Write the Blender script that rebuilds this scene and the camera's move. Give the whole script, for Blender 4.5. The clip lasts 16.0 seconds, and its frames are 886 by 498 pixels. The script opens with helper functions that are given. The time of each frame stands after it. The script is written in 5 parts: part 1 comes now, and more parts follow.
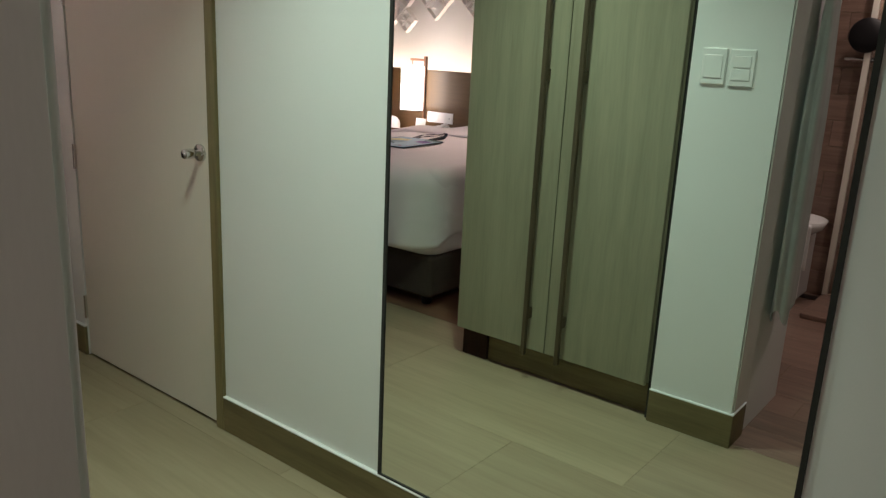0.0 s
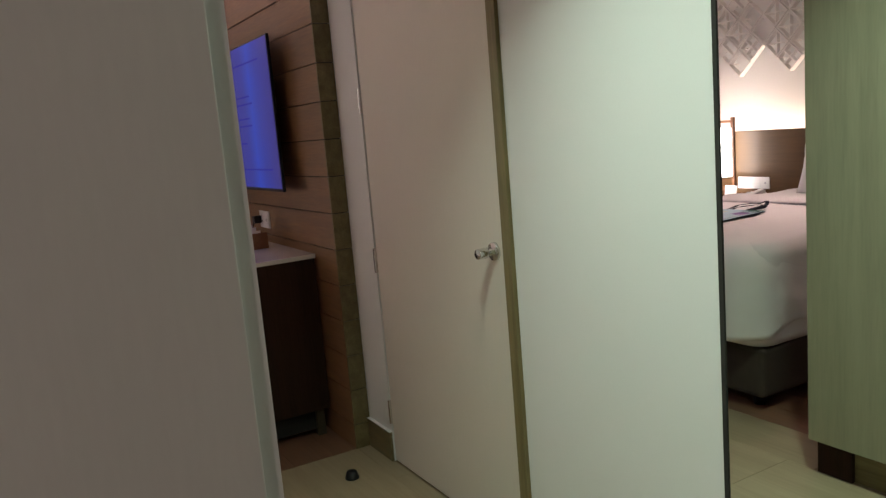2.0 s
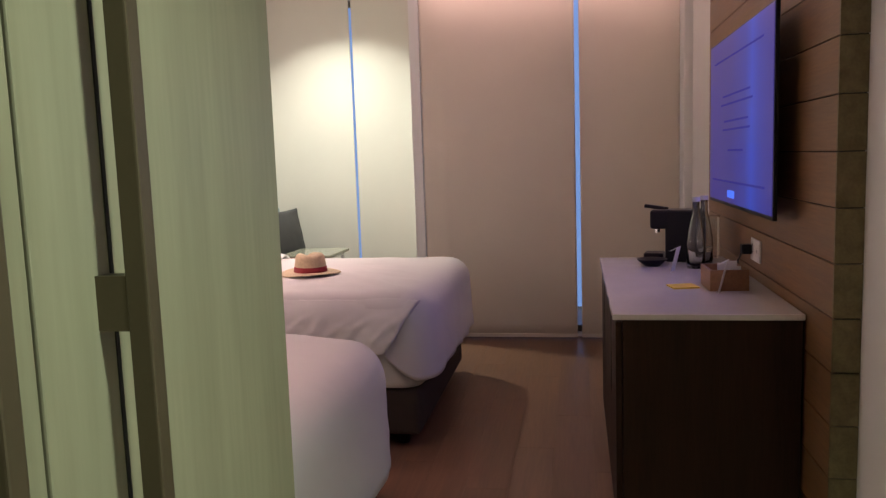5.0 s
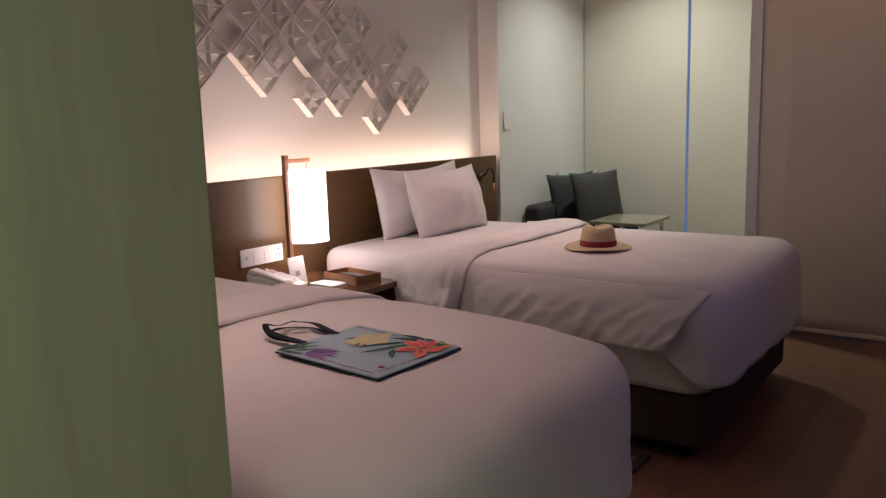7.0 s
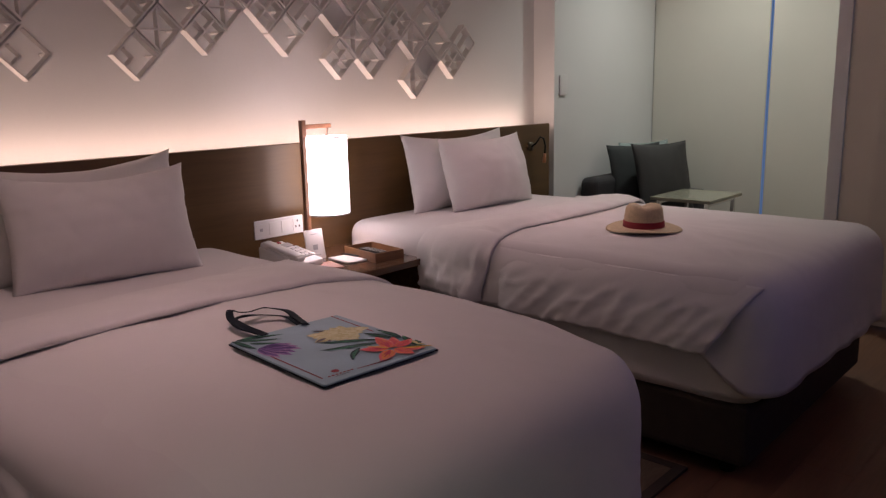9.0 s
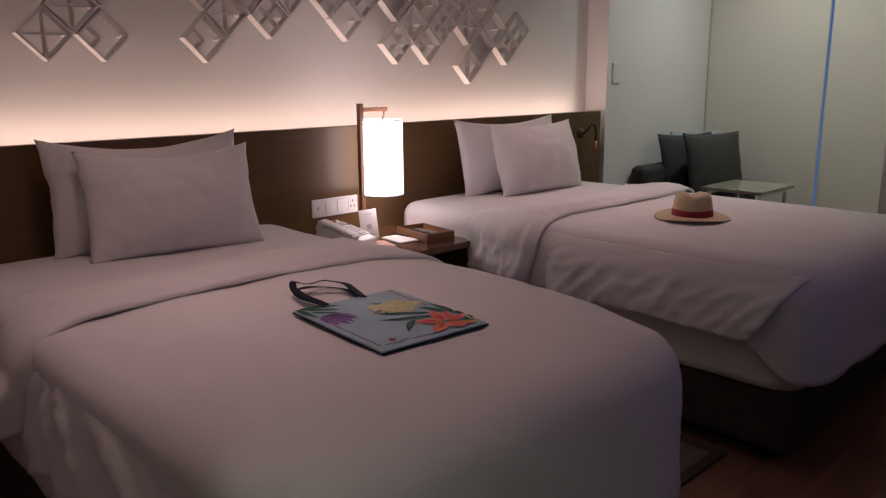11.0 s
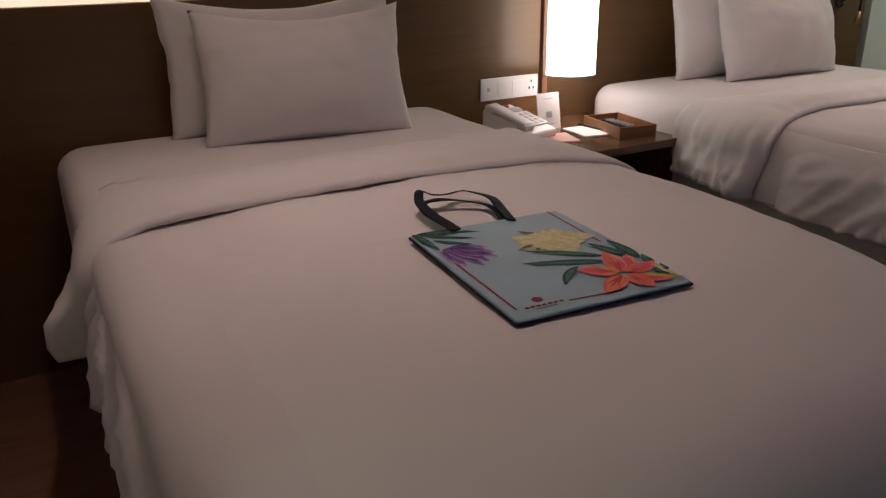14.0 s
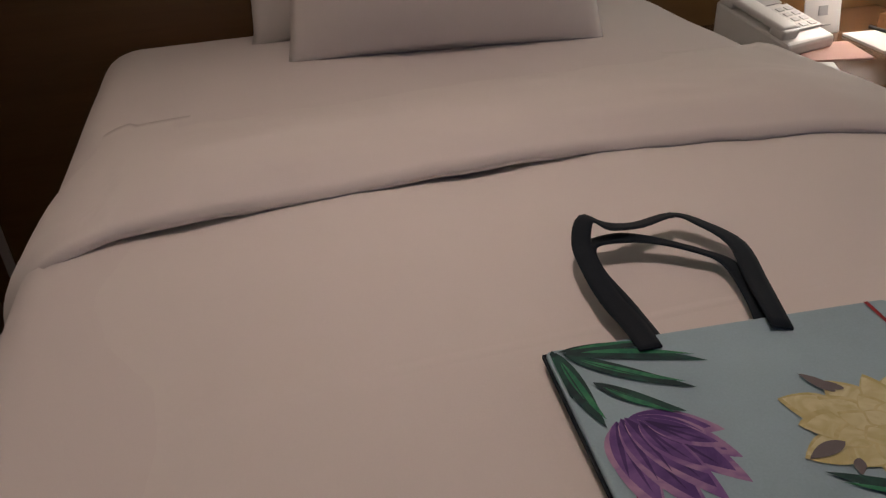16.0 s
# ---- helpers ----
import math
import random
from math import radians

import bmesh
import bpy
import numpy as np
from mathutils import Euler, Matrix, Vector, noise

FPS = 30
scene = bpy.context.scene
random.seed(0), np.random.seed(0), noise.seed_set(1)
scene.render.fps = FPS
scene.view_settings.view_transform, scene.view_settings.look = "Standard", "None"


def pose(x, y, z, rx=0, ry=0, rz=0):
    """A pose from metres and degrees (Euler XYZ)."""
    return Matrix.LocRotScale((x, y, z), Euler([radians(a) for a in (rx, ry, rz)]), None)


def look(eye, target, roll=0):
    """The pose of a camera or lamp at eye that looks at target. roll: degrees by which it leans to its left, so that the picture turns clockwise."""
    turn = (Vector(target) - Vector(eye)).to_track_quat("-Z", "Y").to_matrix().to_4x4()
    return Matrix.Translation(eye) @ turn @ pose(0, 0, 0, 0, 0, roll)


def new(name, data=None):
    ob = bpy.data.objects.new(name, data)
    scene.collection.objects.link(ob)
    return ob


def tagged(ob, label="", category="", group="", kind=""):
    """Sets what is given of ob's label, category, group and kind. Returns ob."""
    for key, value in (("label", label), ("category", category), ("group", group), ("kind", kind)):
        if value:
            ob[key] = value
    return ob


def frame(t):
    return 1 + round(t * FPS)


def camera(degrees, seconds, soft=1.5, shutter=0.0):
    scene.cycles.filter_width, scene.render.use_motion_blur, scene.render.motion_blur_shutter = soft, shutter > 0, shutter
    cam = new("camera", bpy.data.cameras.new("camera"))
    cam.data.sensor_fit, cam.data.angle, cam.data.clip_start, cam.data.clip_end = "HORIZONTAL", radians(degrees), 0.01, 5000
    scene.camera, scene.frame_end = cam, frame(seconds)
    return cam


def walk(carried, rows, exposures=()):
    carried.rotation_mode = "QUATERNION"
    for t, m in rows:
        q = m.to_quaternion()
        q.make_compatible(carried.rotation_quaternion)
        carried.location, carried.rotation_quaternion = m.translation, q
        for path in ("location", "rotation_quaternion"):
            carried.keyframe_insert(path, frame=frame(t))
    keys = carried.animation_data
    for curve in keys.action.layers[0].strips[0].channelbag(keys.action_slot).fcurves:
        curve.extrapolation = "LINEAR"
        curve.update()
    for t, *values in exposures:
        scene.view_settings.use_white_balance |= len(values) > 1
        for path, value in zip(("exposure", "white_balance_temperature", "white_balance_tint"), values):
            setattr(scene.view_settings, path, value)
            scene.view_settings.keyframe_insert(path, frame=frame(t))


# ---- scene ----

cam = camera(59.7, 16.0, soft=1.35)
PATH = [
    (0, (0.037, 1.51, 1.367), (1.232, -0.01, 0.857), 2.7),
    (0.5, (0.079, 1.483, 1.33), (1.209, 0.021, 0.565), 2.7),
    (1, (0.116, 1.422, 1.329), (1.333, -0.049, 0.736), 2.3),
    (1.2, (0.143, 1.401, 1.334), (1.468, 0.016, 0.763), 1.05),
    (1.5, (0.197, 1.363, 1.343), (1.66, 0.095, 0.841), -0.7),
    (1.8, (0.291, 1.311, 1.369), (1.893, 0.179, 0.988), -2.6),
    (2, (0.332, 1.289, 1.365), (2.048, 0.31, 1.058), -4.8),
    (2.5, (0.502, 1.155, 1.391), (2.382, 0.497, 1.209), -5.1),
    (3, (0.595, 1.099, 1.376), (2.517, 0.562, 1.254), -3.8),
    (3.5, (0.702, 1.014, 1.38), (2.659, 0.64, 1.205), -3.7),
    (4, (0.814, 0.933, 1.376), (2.801, 0.867, 1.149), -3.0),
    (4.2, (0.873, 0.904, 1.363), (2.86, 0.922, 1.142), -2.5),
    (6.3, (1.451, 0.632, 1.416), (3.233, 1.491, 1.126), -2.4),
    (6.5, (1.517, 0.623, 1.409), (3.262, 1.555, 1.117), -2.1),
    (7, (1.614, 0.614, 1.408), (3.203, 1.785, 1.084), -1.8),
    (7.5, (1.715, 0.671, 1.395), (3.157, 2.014, 1.051), -1.5),
    (8, (1.832, 0.685, 1.387), (3.338, 1.953, 1.037), -1.0),
    (8.5, (1.971, 0.631, 1.387), (3.466, 1.906, 1.013), -1.4),
    (9, (2.035, 0.613, 1.39), (3.476, 1.941, 0.988), -1.3),
    (9.5, (2.057, 0.661, 1.38), (3.442, 2.041, 0.959), -0.9),
    (10, (2.003, 0.609, 1.393), (3.347, 2.016, 0.933), -0.9),
    (12.3, (1.934, 0.547, 1.394), (3.281, 1.978, 1.023), 0.8),
    (12.5, (1.993, 0.584, 1.385), (3.286, 2.061, 1.002), 0.6),
    (13, (2.105, 0.735, 1.358), (3.284, 2.296, 0.944), 0.3),
    (13.5, (2.238, 0.871, 1.314), (3.282, 2.497, 0.796), -0.8),
    (13.8, (2.359, 0.965, 1.298), (3.316, 2.6, 0.654), -1.3),
    (14, (2.412, 1.007, 1.294), (3.307, 2.643, 0.573), -1.0),
    (14.5, (2.501, 1.204, 1.272), (3.236, 2.859, 0.423), -1.5),
    (15, (2.578, 1.401, 1.255), (3.166, 3.077, 0.335), -2.7),
    (15.5, (2.716, 1.592, 1.255), (3.181, 3.259, 0.254), -3.5),
    (16, (2.817, 1.745, 1.213), (3.2, 3.423, 0.194), -3.2),
]
walk(cam, [(t, look(eye, target, roll)) for t, eye, target, roll in PATH],
     [(0, -0.30, 6300, 11), (0.5, 0.0, 6250, 9), (1.2, -0.1, 6300, 11), (2, -0.05, 6400, 14), (3.5, 0.08, 6600, 20), (4.2, 0.28, 6650, 20), (6.3, -0.58, 6850, 18), (7, -0.95, 6800, 18), (8.5, -1.33, 6500, 22), (9.5, -1.42, 6450, 22), (12.5, -1.55, 6450, 14), (13.5, -1.45, 6500, 7), (14.5, -1.08, 6550, 2), (15, -1.03, 6550, 0), (16, -1.15, 6550, -4)])

# ---- world and lights ----
world = bpy.data.worlds.new("world")
scene.world = world
world.use_nodes = True
wn = world.node_tree.nodes
sky = wn.new("ShaderNodeTexSky")
sky.sky_type = "NISHITA"
sky.sun_disc = False
sky.sun_elevation, sky.sun_rotation = radians(35), radians(200)
wn["Background"].inputs["Strength"].default_value = 0.08
world.node_tree.links.new(sky.outputs["Color"], wn["Background"].inputs["Color"])


def area(name, m, w, h, watts, colour, spread=180):
    d = bpy.data.lights.new(name, "AREA")
    d.shape, d.size, d.size_y, d.energy, d.color = "RECTANGLE", w, h, watts, colour
    d.spread = radians(spread)
    ob = new(name, d)
    ob.matrix_world = m
    return ob


GREEN = (0.77, 1.0, 0.81)
DOWNLIGHTS = [  # x, y, ceiling height, watts, colour, beam
    (1.52, 0.60, 2.40, 11.3, GREEN, 98),
    (0.70, 0.55, 2.40, 3.4, GREEN, 105),
    (0.12, 2.30, 2.40, 7.5, (1.0, 0.80, 0.74), 160),
    # added second bathroom lamp, brightens the tiles; no fixture known here
    (0.75, 3.05, 2.40, 4.5, (1.0, 0.76, 0.70), 120),
    (7.12, 2.80, 2.98, 26, (0.90, 1.0, 0.88), 116),
    (2.98, 2.50, 2.98, 5.4, (1.0, 0.68, 0.65), 74),
    (5.20, 2.75, 2.98, 5, (1.0, 0.66, 0.66), 66),
]
for x, y, z, w, c, b in DOWNLIGHTS:
    area("downlight_lamp", pose(x, y, z - 0.03), 0.09, 0.09, w, c, b)
area("headboard_strip_lamp", pose(4.22, 3.735, 1.11, 180, 0, 0), 4.25, 0.03, 21, (1.0, 0.73, 0.58))
area("television_light", pose(4.331, 0.17, 1.492, 90, 0, 0), 1.1, 0.62, 3.1, (0.48, 0.40, 1.0))
area("window_cove_lamp", pose(6.66, 0.98, 2.955, 0, -30, 0), 0.03, 1.8, 5.4, (1.0, 0.66, 0.64), 62)

# ---- materials ----


def nodes(name):
    m = bpy.data.materials.new(name)
    m.use_nodes = True
    nt = m.node_tree
    return m, nt, nt.nodes["Principled BSDF"]


def surface(name, colour, rough=0.6, metal=0.0, vary=0.08, scale=6.0, bump=0.15, fine=180.0, stretch=(1, 1, 1), random_shade=0.0, spec=0.5, coat=0.0, crumple=0.0, fold=None):
    """Painted, woven or stone-like surface: two scales of tone, fine relief."""
    m, nt, b = nodes(name)
    N, L = nt.nodes, nt.links
    tc = N.new("ShaderNodeTexCoord")
    mp = N.new("ShaderNodeMapping")
    mp.inputs["Scale"].default_value = stretch
    L.new(tc.outputs["Object"], mp.inputs["Vector"])
    n1 = N.new("ShaderNodeTexNoise")
    n1.inputs["Scale"].default_value, n1.inputs["Detail"].default_value = scale, 5
    n2 = N.new("ShaderNodeTexNoise")
    n2.inputs["Scale"].default_value, n2.inputs["Detail"].default_value = fine, 3
    for n in (n1, n2):
        L.new(mp.outputs["Vector"], n.inputs["Vector"])
    add = N.new("ShaderNodeMath")
    add.operation = "MULTIPLY_ADD"
    L.new(n2.outputs["Fac"], add.inputs[0])
    add.inputs[1].default_value = 0.4
    L.new(n1.outputs["Fac"], add.inputs[2])
    ramp = N.new("ShaderNodeMapRange")
    ramp.inputs["From Min"].default_value, ramp.inputs["From Max"].default_value = 0.4, 1.0
    ramp.inputs["To Min"].default_value, ramp.inputs["To Max"].default_value = 1 - vary, 1 + vary
    L.new(add.outputs[0], ramp.inputs["Value"])
    last = ramp.outputs[0]
    if random_shade:
        oi = N.new("ShaderNodeObjectInfo")
        rr = N.new("ShaderNodeMapRange")
        rr.inputs["To Min"].default_value, rr.inputs["To Max"].default_value = 1 - random_shade, 1 + random_shade
        L.new(oi.outputs["Random"], rr.inputs["Value"])
        mm = N.new("ShaderNodeMath")
        mm.operation = "MULTIPLY"
        L.new(last, mm.inputs[0])
        L.new(rr.outputs[0], mm.inputs[1])
        last = mm.outputs[0]
    hsv = N.new("ShaderNodeHueSaturation")
    hsv.inputs["Color"].default_value = (*colour, 1)
    L.new(last, hsv.inputs["Value"])
    L.new(hsv.outputs["Color"], b.inputs["Base Color"])
    rg = N.new("ShaderNodeMapRange")
    rg.inputs["To Min"].default_value, rg.inputs["To Max"].default_value = max(0.02, rough - 0.08), min(1, rough + 0.08)
    L.new(n1.outputs["Fac"], rg.inputs["Value"])
    L.new(rg.outputs[0], b.inputs["Roughness"])
    b.inputs["Metallic"].default_value = metal
    b.inputs["Specular IOR Level"].default_value = spec
    b.inputs["Coat Weight"].default_value = coat
    if bump:
        bp = N.new("ShaderNodeBump")
        bp.inputs["Strength"].default_value, bp.inputs["Distance"].default_value = bump, 0.002
        L.new(add.outputs[0], bp.inputs["Height"])
        L.new(bp.outputs["Normal"], b.inputs["Normal"])
        if crumple:
            n3 = N.new("ShaderNodeTexNoise")
            n3.inputs["Scale"].default_value, n3.inputs["Detail"].default_value, n3.inputs["Distortion"].default_value = 5.0, 1.5, 0.5
            L.new(tc.outputs["Object"], n3.inputs["Vector"])
            sub = N.new("ShaderNodeMath")
            sub.operation = "SUBTRACT"
            L.new(n3.outputs["Fac"], sub.inputs[0])
            sub.inputs[1].default_value = 0.5
            ab = N.new("ShaderNodeMath")
            ab.operation = "SMOOTH_MAX"
            ab.inputs[1].default_value, ab.inputs[2].default_value = 0.0, 0.08
            L.new(sub.outputs[0], ab.inputs[0])
            height = ab.outputs[0]
            if fold is not None:
                # a pressed fold line left in the cloth, running across at y = fold
                sy = N.new("ShaderNodeSeparateXYZ")
                L.new(tc.outputs["Object"], sy.inputs[0])
                wob = N.new("ShaderNodeMath")
                wob.operation = "MULTIPLY_ADD"
                L.new(n1.outputs["Fac"], wob.inputs[0])
                wob.inputs[1].default_value = 0.03
                L.new(sy.outputs["Y"], wob.inputs[2])
                cmp = N.new("ShaderNodeMath")
                cmp.operation = "SUBTRACT"
                L.new(wob.outputs[0], cmp.inputs[0])
                cmp.inputs[1].default_value = fold + 0.015
                pos = N.new("ShaderNodeMath")
                pos.operation = "ABSOLUTE"
                L.new(cmp.outputs[0], pos.inputs[0])
                tri = N.new("ShaderNodeMapRange")
                tri.interpolation_type = "SMOOTHSTEP"
                tri.inputs["From Max"].default_value = 0.008
                tri.inputs["To Min"].default_value, tri.inputs["To Max"].default_value = 0.10, 0.0
                L.new(pos.outputs[0], tri.inputs["Value"])
                hs = N.new("ShaderNodeMath")
                L.new(height, hs.inputs[0])
                L.new(tri.outputs[0], hs.inputs[1])
                height = hs.outputs[0]
            b3 = N.new("ShaderNodeBump")
            b3.inputs["Strength"].default_value, b3.inputs["Distance"].default_value = crumple, 0.03
            L.new(height, b3.inputs["Height"])
            L.new(b3.outputs["Normal"], bp.inputs["Normal"])
    return m


def wood(name, dark, light, along="x", rough=0.45, grain=1.0, random_shade=0.12, bump=0.12, coat=0.0, spec=0.5):
    """Wood with grain along one axis; each piece takes its own shade and stretch of grain."""
    m, nt, b = nodes(name)
    N, L = nt.nodes, nt.links
    tc = N.new("ShaderNodeTexCoord")
    oi = N.new("ShaderNodeObjectInfo")
    off = N.new("ShaderNodeMath")
    off.operation = "MULTIPLY"
    off.inputs[1].default_value = 37.0
    L.new(oi.outputs["Random"], off.inputs[0])
    va = N.new("ShaderNodeVectorMath")
    va.operation = "ADD"
    L.new(tc.outputs["Object"], va.inputs[0])
    L.new(off.outputs[0], va.inputs[1])
    mp = N.new("ShaderNodeMapping")
    k = {"x": (0.07, 1, 1), "y": (1, 0.07, 1), "z": (1, 1, 0.07)}[along]
    mp.inputs["Scale"].default_value = [v * grain for v in k]
    L.new(va.outputs[0], mp.inputs["Vector"])
    n1 = N.new("ShaderNodeTexNoise")
    n1.inputs["Scale"].default_value, n1.inputs["Detail"].default_value, n1.inputs["Distortion"].default_value = 22, 6, 0.6
    n2 = N.new("ShaderNodeTexNoise")
    n2.inputs["Scale"].default_value, n2.inputs["Detail"].default_value = 130, 4
    for n in (n1, n2):
        L.new(mp.outputs["Vector"], n.inputs["Vector"])
    mix = N.new("ShaderNodeMath")
    mix.operation = "MULTIPLY_ADD"
    L.new(n2.outputs["Fac"], mix.inputs[0])
    mix.inputs[1].default_value = 0.5
    L.new(n1.outputs["Fac"], mix.inputs[2])
    cr = N.new("ShaderNodeValToRGB")
    cr.color_ramp.elements[0].position, cr.color_ramp.elements[1].position = 0.45, 1.0
    cr.color_ramp.elements[0].color, cr.color_ramp.elements[1].color = (*dark, 1), (*light, 1)
    L.new(mix.outputs[0], cr.inputs["Fac"])
    rr = N.new("ShaderNodeMapRange")
    rr.inputs["To Min"].default_value, rr.inputs["To Max"].default_value = 1 - random_shade, 1 + random_shade
    L.new(oi.outputs["Random"], rr.inputs["Value"])
    hsv = N.new("ShaderNodeHueSaturation")
    L.new(cr.outputs["Color"], hsv.inputs["Color"])
    L.new(rr.outputs[0], hsv.inputs["Value"])
    L.new(hsv.outputs["Color"], b.inputs["Base Color"])
    rg = N.new("ShaderNodeMapRange")
    rg.inputs["To Min"].default_value, rg.inputs["To Max"].default_value = max(0.03, rough - 0.1), min(1, rough + 0.1)
    L.new(n1.outputs["Fac"], rg.inputs["Value"])
    L.new(rg.outputs[0], b.inputs["Roughness"])
    b.inputs["Coat Weight"].default_value = coat
    b.inputs["Specular IOR Level"].default_value = spec
    bp = N.new("ShaderNodeBump")
    bp.inputs["Strength"].default_value, bp.inputs["Distance"].default_value = bump, 0.0015
    L.new(mix.outputs[0], bp.inputs["Height"])
    L.new(bp.outputs["Normal"], b.inputs["Normal"])
    return m


def glow(name, colour, strength):
    m, nt, b = nodes(name)
    b.inputs["Base Color"].default_value = (*colour, 1)
    b.inputs["Emission Color"].default_value = (*colour, 1)
    b.inputs["Emission Strength"].default_value = strength
    b.inputs["Roughness"].default_value = 0.7
    return m


def clear_glass(name, tint=(0.95, 0.98, 0.97), rough=0.02):
    m, nt, b = nodes(name)
    b.inputs["Base Color"].default_value = (*tint, 1)
    b.inputs["Transmission Weight"].default_value = 1.0
    b.inputs["Roughness"].default_value = rough
    b.inputs["IOR"].default_value = 1.45
    return m


PAINT = surface("white_wall_paint", (0.76, 0.755, 0.735), 0.62, vary=0.03, scale=1.5, bump=0.08, fine=220)
PANEL_PAINT = surface("pale_laminate", (0.74, 0.74, 0.69), 0.42, vary=0.03, scale=2, bump=0.05, fine=150, stretch=(1, 1, 0.15))
CEIL_PAINT = surface("ceiling_paint", (0.75, 0.73, 0.70), 0.8, vary=0.02)
DOOR_PAINT = surface("cream_door_laminate", (0.72, 0.66, 0.58), 0.40, vary=0.03, scale=1.2, bump=0.05, fine=150, stretch=(1, 1, 0.1))
OLIVE = wood("olive_brown_wood", (0.10, 0.075, 0.030), (0.20, 0.155, 0.070), "x", 0.5)
OLIVE_V = wood("olive_brown_wood_upright", (0.12, 0.09, 0.035), (0.24, 0.19, 0.085), "z", 0.5)
WARDROBE = wood("grey_green_veneer", (0.232, 0.215, 0.140), (0.305, 0.284, 0.190), "z", 0.5, random_shade=0.03, bump=0.05)
BRONZE = surface("dark_bronze_bar", (0.10, 0.075, 0.045), 0.42, metal=0.4, vary=0.1, bump=0.05)
PLANK = wood("pale_wood_floor_plank", (0.235, 0.180, 0.108), (0.330, 0.262, 0.168), "x", 0.42, grain=0.55, random_shade=0.07, bump=0.06)
REDPLANK = wood("reddish_brown_floor_plank", (0.145, 0.072, 0.042), (0.225, 0.118, 0.070), "x", 0.40, grain=0.7, random_shade=0.06, bump=0.06)
GROUT = surface("floor_joint", (0.235, 0.180, 0.110), 0.8)
PANELWOOD = wood("brown_wall_plank", (0.15, 0.075, 0.032), (0.27, 0.145, 0.065), "x", 0.45, random_shade=0.07, bump=0.1)
HEADWOOD = wood("dark_headboard_veneer", (0.108, 0.055, 0.018), (0.142, 0.074, 0.026), "x", 0.34, random_shade=0.02, bump=0.03)
CONSOLEWOOD = wood("dark_reddish_veneer", (0.022, 0.010, 0.006), (0.043, 0.019, 0.011), "z", 0.55, random_shade=0.06, spec=0.15)
NIGHTWOOD = wood("nightstand_veneer", (0.085, 0.040, 0.019), (0.15, 0.074, 0.036), "x", 0.22, coat=0.3)
TRAYWOOD = wood("tray_wood", (0.19, 0.085, 0.035), (0.32, 0.155, 0.07), "x", 0.45)
LAMPWOOD = wood("lamp_wood", (0.20, 0.09, 0.045), (0.33, 0.16, 0.085), "z", 0.4)
STONE = surface("white_stone_top", (0.72, 0.68, 0.66), 0.12, vary=0.05, scale=4, bump=0.0, fine=60)
LINEN = surface("white_cotton_linen", (0.76, 0.735, 0.72), 0.85, vary=0.025, scale=3, bump=0.18, fine=520, spec=0.2, crumple=0.24, fold=2.277)
LINENC = surface("creased_white_cotton_linen", (0.76, 0.735, 0.72), 0.85, vary=0.025, scale=3, bump=0.18, fine=520, spec=0.2, crumple=0.45)
SHEET = surface("white_cotton_sheet", (0.74, 0.71, 0.70), 0.85, vary=0.025, scale=3, bump=0.15, fine=600, spec=0.2, crumple=0.15)
BASEFAB = surface("dark_brown_upholstery", (0.060, 0.045, 0.036), 0.85, vary=0.12, scale=20, bump=0.3, fine=500, spec=0.2)
BLACKP = surface("black_plastic", (0.011, 0.010, 0.011), 0.38, vary=0.1, bump=0.03, spec=0.25)
WHITEP = surface("white_plastic", (0.78, 0.77, 0.75), 0.35, vary=0.02, bump=0.0)
GREYP = surface("grey_plastic", (0.45, 0.45, 0.46), 0.4, vary=0.03, bump=0.0)
KEYP = surface("pale_grey_keys", (0.62, 0.62, 0.62), 0.4, vary=0.02, bump=0.0)
CHROME = surface("brushed_chrome", (0.72, 0.70, 0.68), 0.2, metal=1.0, vary=0.04, bump=0.0)
STEEL = surface("satin_grey_lacquered_steel", (0.70, 0.685, 0.65), 0.42, metal=0.0, vary=0.06, scale=3, bump=0.03, stretch=(1, 1, 0.2))
# near-black standing in for shade inside gaps; also the mirror's real black edge
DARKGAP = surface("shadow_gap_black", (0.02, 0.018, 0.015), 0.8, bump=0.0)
BLIND = surface("cream_roller_blind_fabric", (0.71, 0.645, 0.545), 0.85, vary=0.03, scale=2, bump=0.25, fine=420, spec=0.15)
BLINDN = surface("pale_roller_blind_fabric", (0.70, 0.68, 0.60), 0.85, vary=0.03, scale=2, bump=0.25, fine=420, spec=0.15)
SOFA = surface("charcoal_sofa_fabric", (0.055, 0.052, 0.055), 0.85, vary=0.12, scale=14, bump=0.3, fine=400, spec=0.2)
CUSHG = surface("slate_grey_cushion_fabric", (0.045, 0.050, 0.050), 0.7, vary=0.12, scale=12, bump=0.3, fine=420, spec=0.2)
CUSHD = surface("dark_grey_cushion_fabric", (0.040, 0.038, 0.037), 0.6, vary=0.12, scale=12, bump=0.3, fine=420, spec=0.35)
CUSHT = surface("pale_teal_cushion_fabric", (0.30, 0.36, 0.35), 0.85, vary=0.10, scale=12, bump=0.3, fine=420, spec=0.2)
STRAW = surface("straw", (0.58, 0.46, 0.29), 0.75, vary=0.16, scale=60, bump=0.6, fine=300)
REDBAND = surface("red_ribbon", (0.33, 0.015, 0.025), 0.6, vary=0.1, bump=0.2, fine=400)
BAGBLUE = surface("pale_blue_printed_canvas", (0.35, 0.50, 0.58), 0.6, vary=0.12, scale=9, bump=0.15, fine=500, spec=0.25)
NAVY = surface("navy_webbing", (0.009, 0.016, 0.024), 0.75, vary=0.15, bump=0.3, fine=600, spec=0.25)
RUG = surface("brown_woven_mat", (0.15, 0.105, 0.065), 0.95, vary=0.25, scale=40, bump=0.8, fine=160, stretch=(0.2, 1, 1))
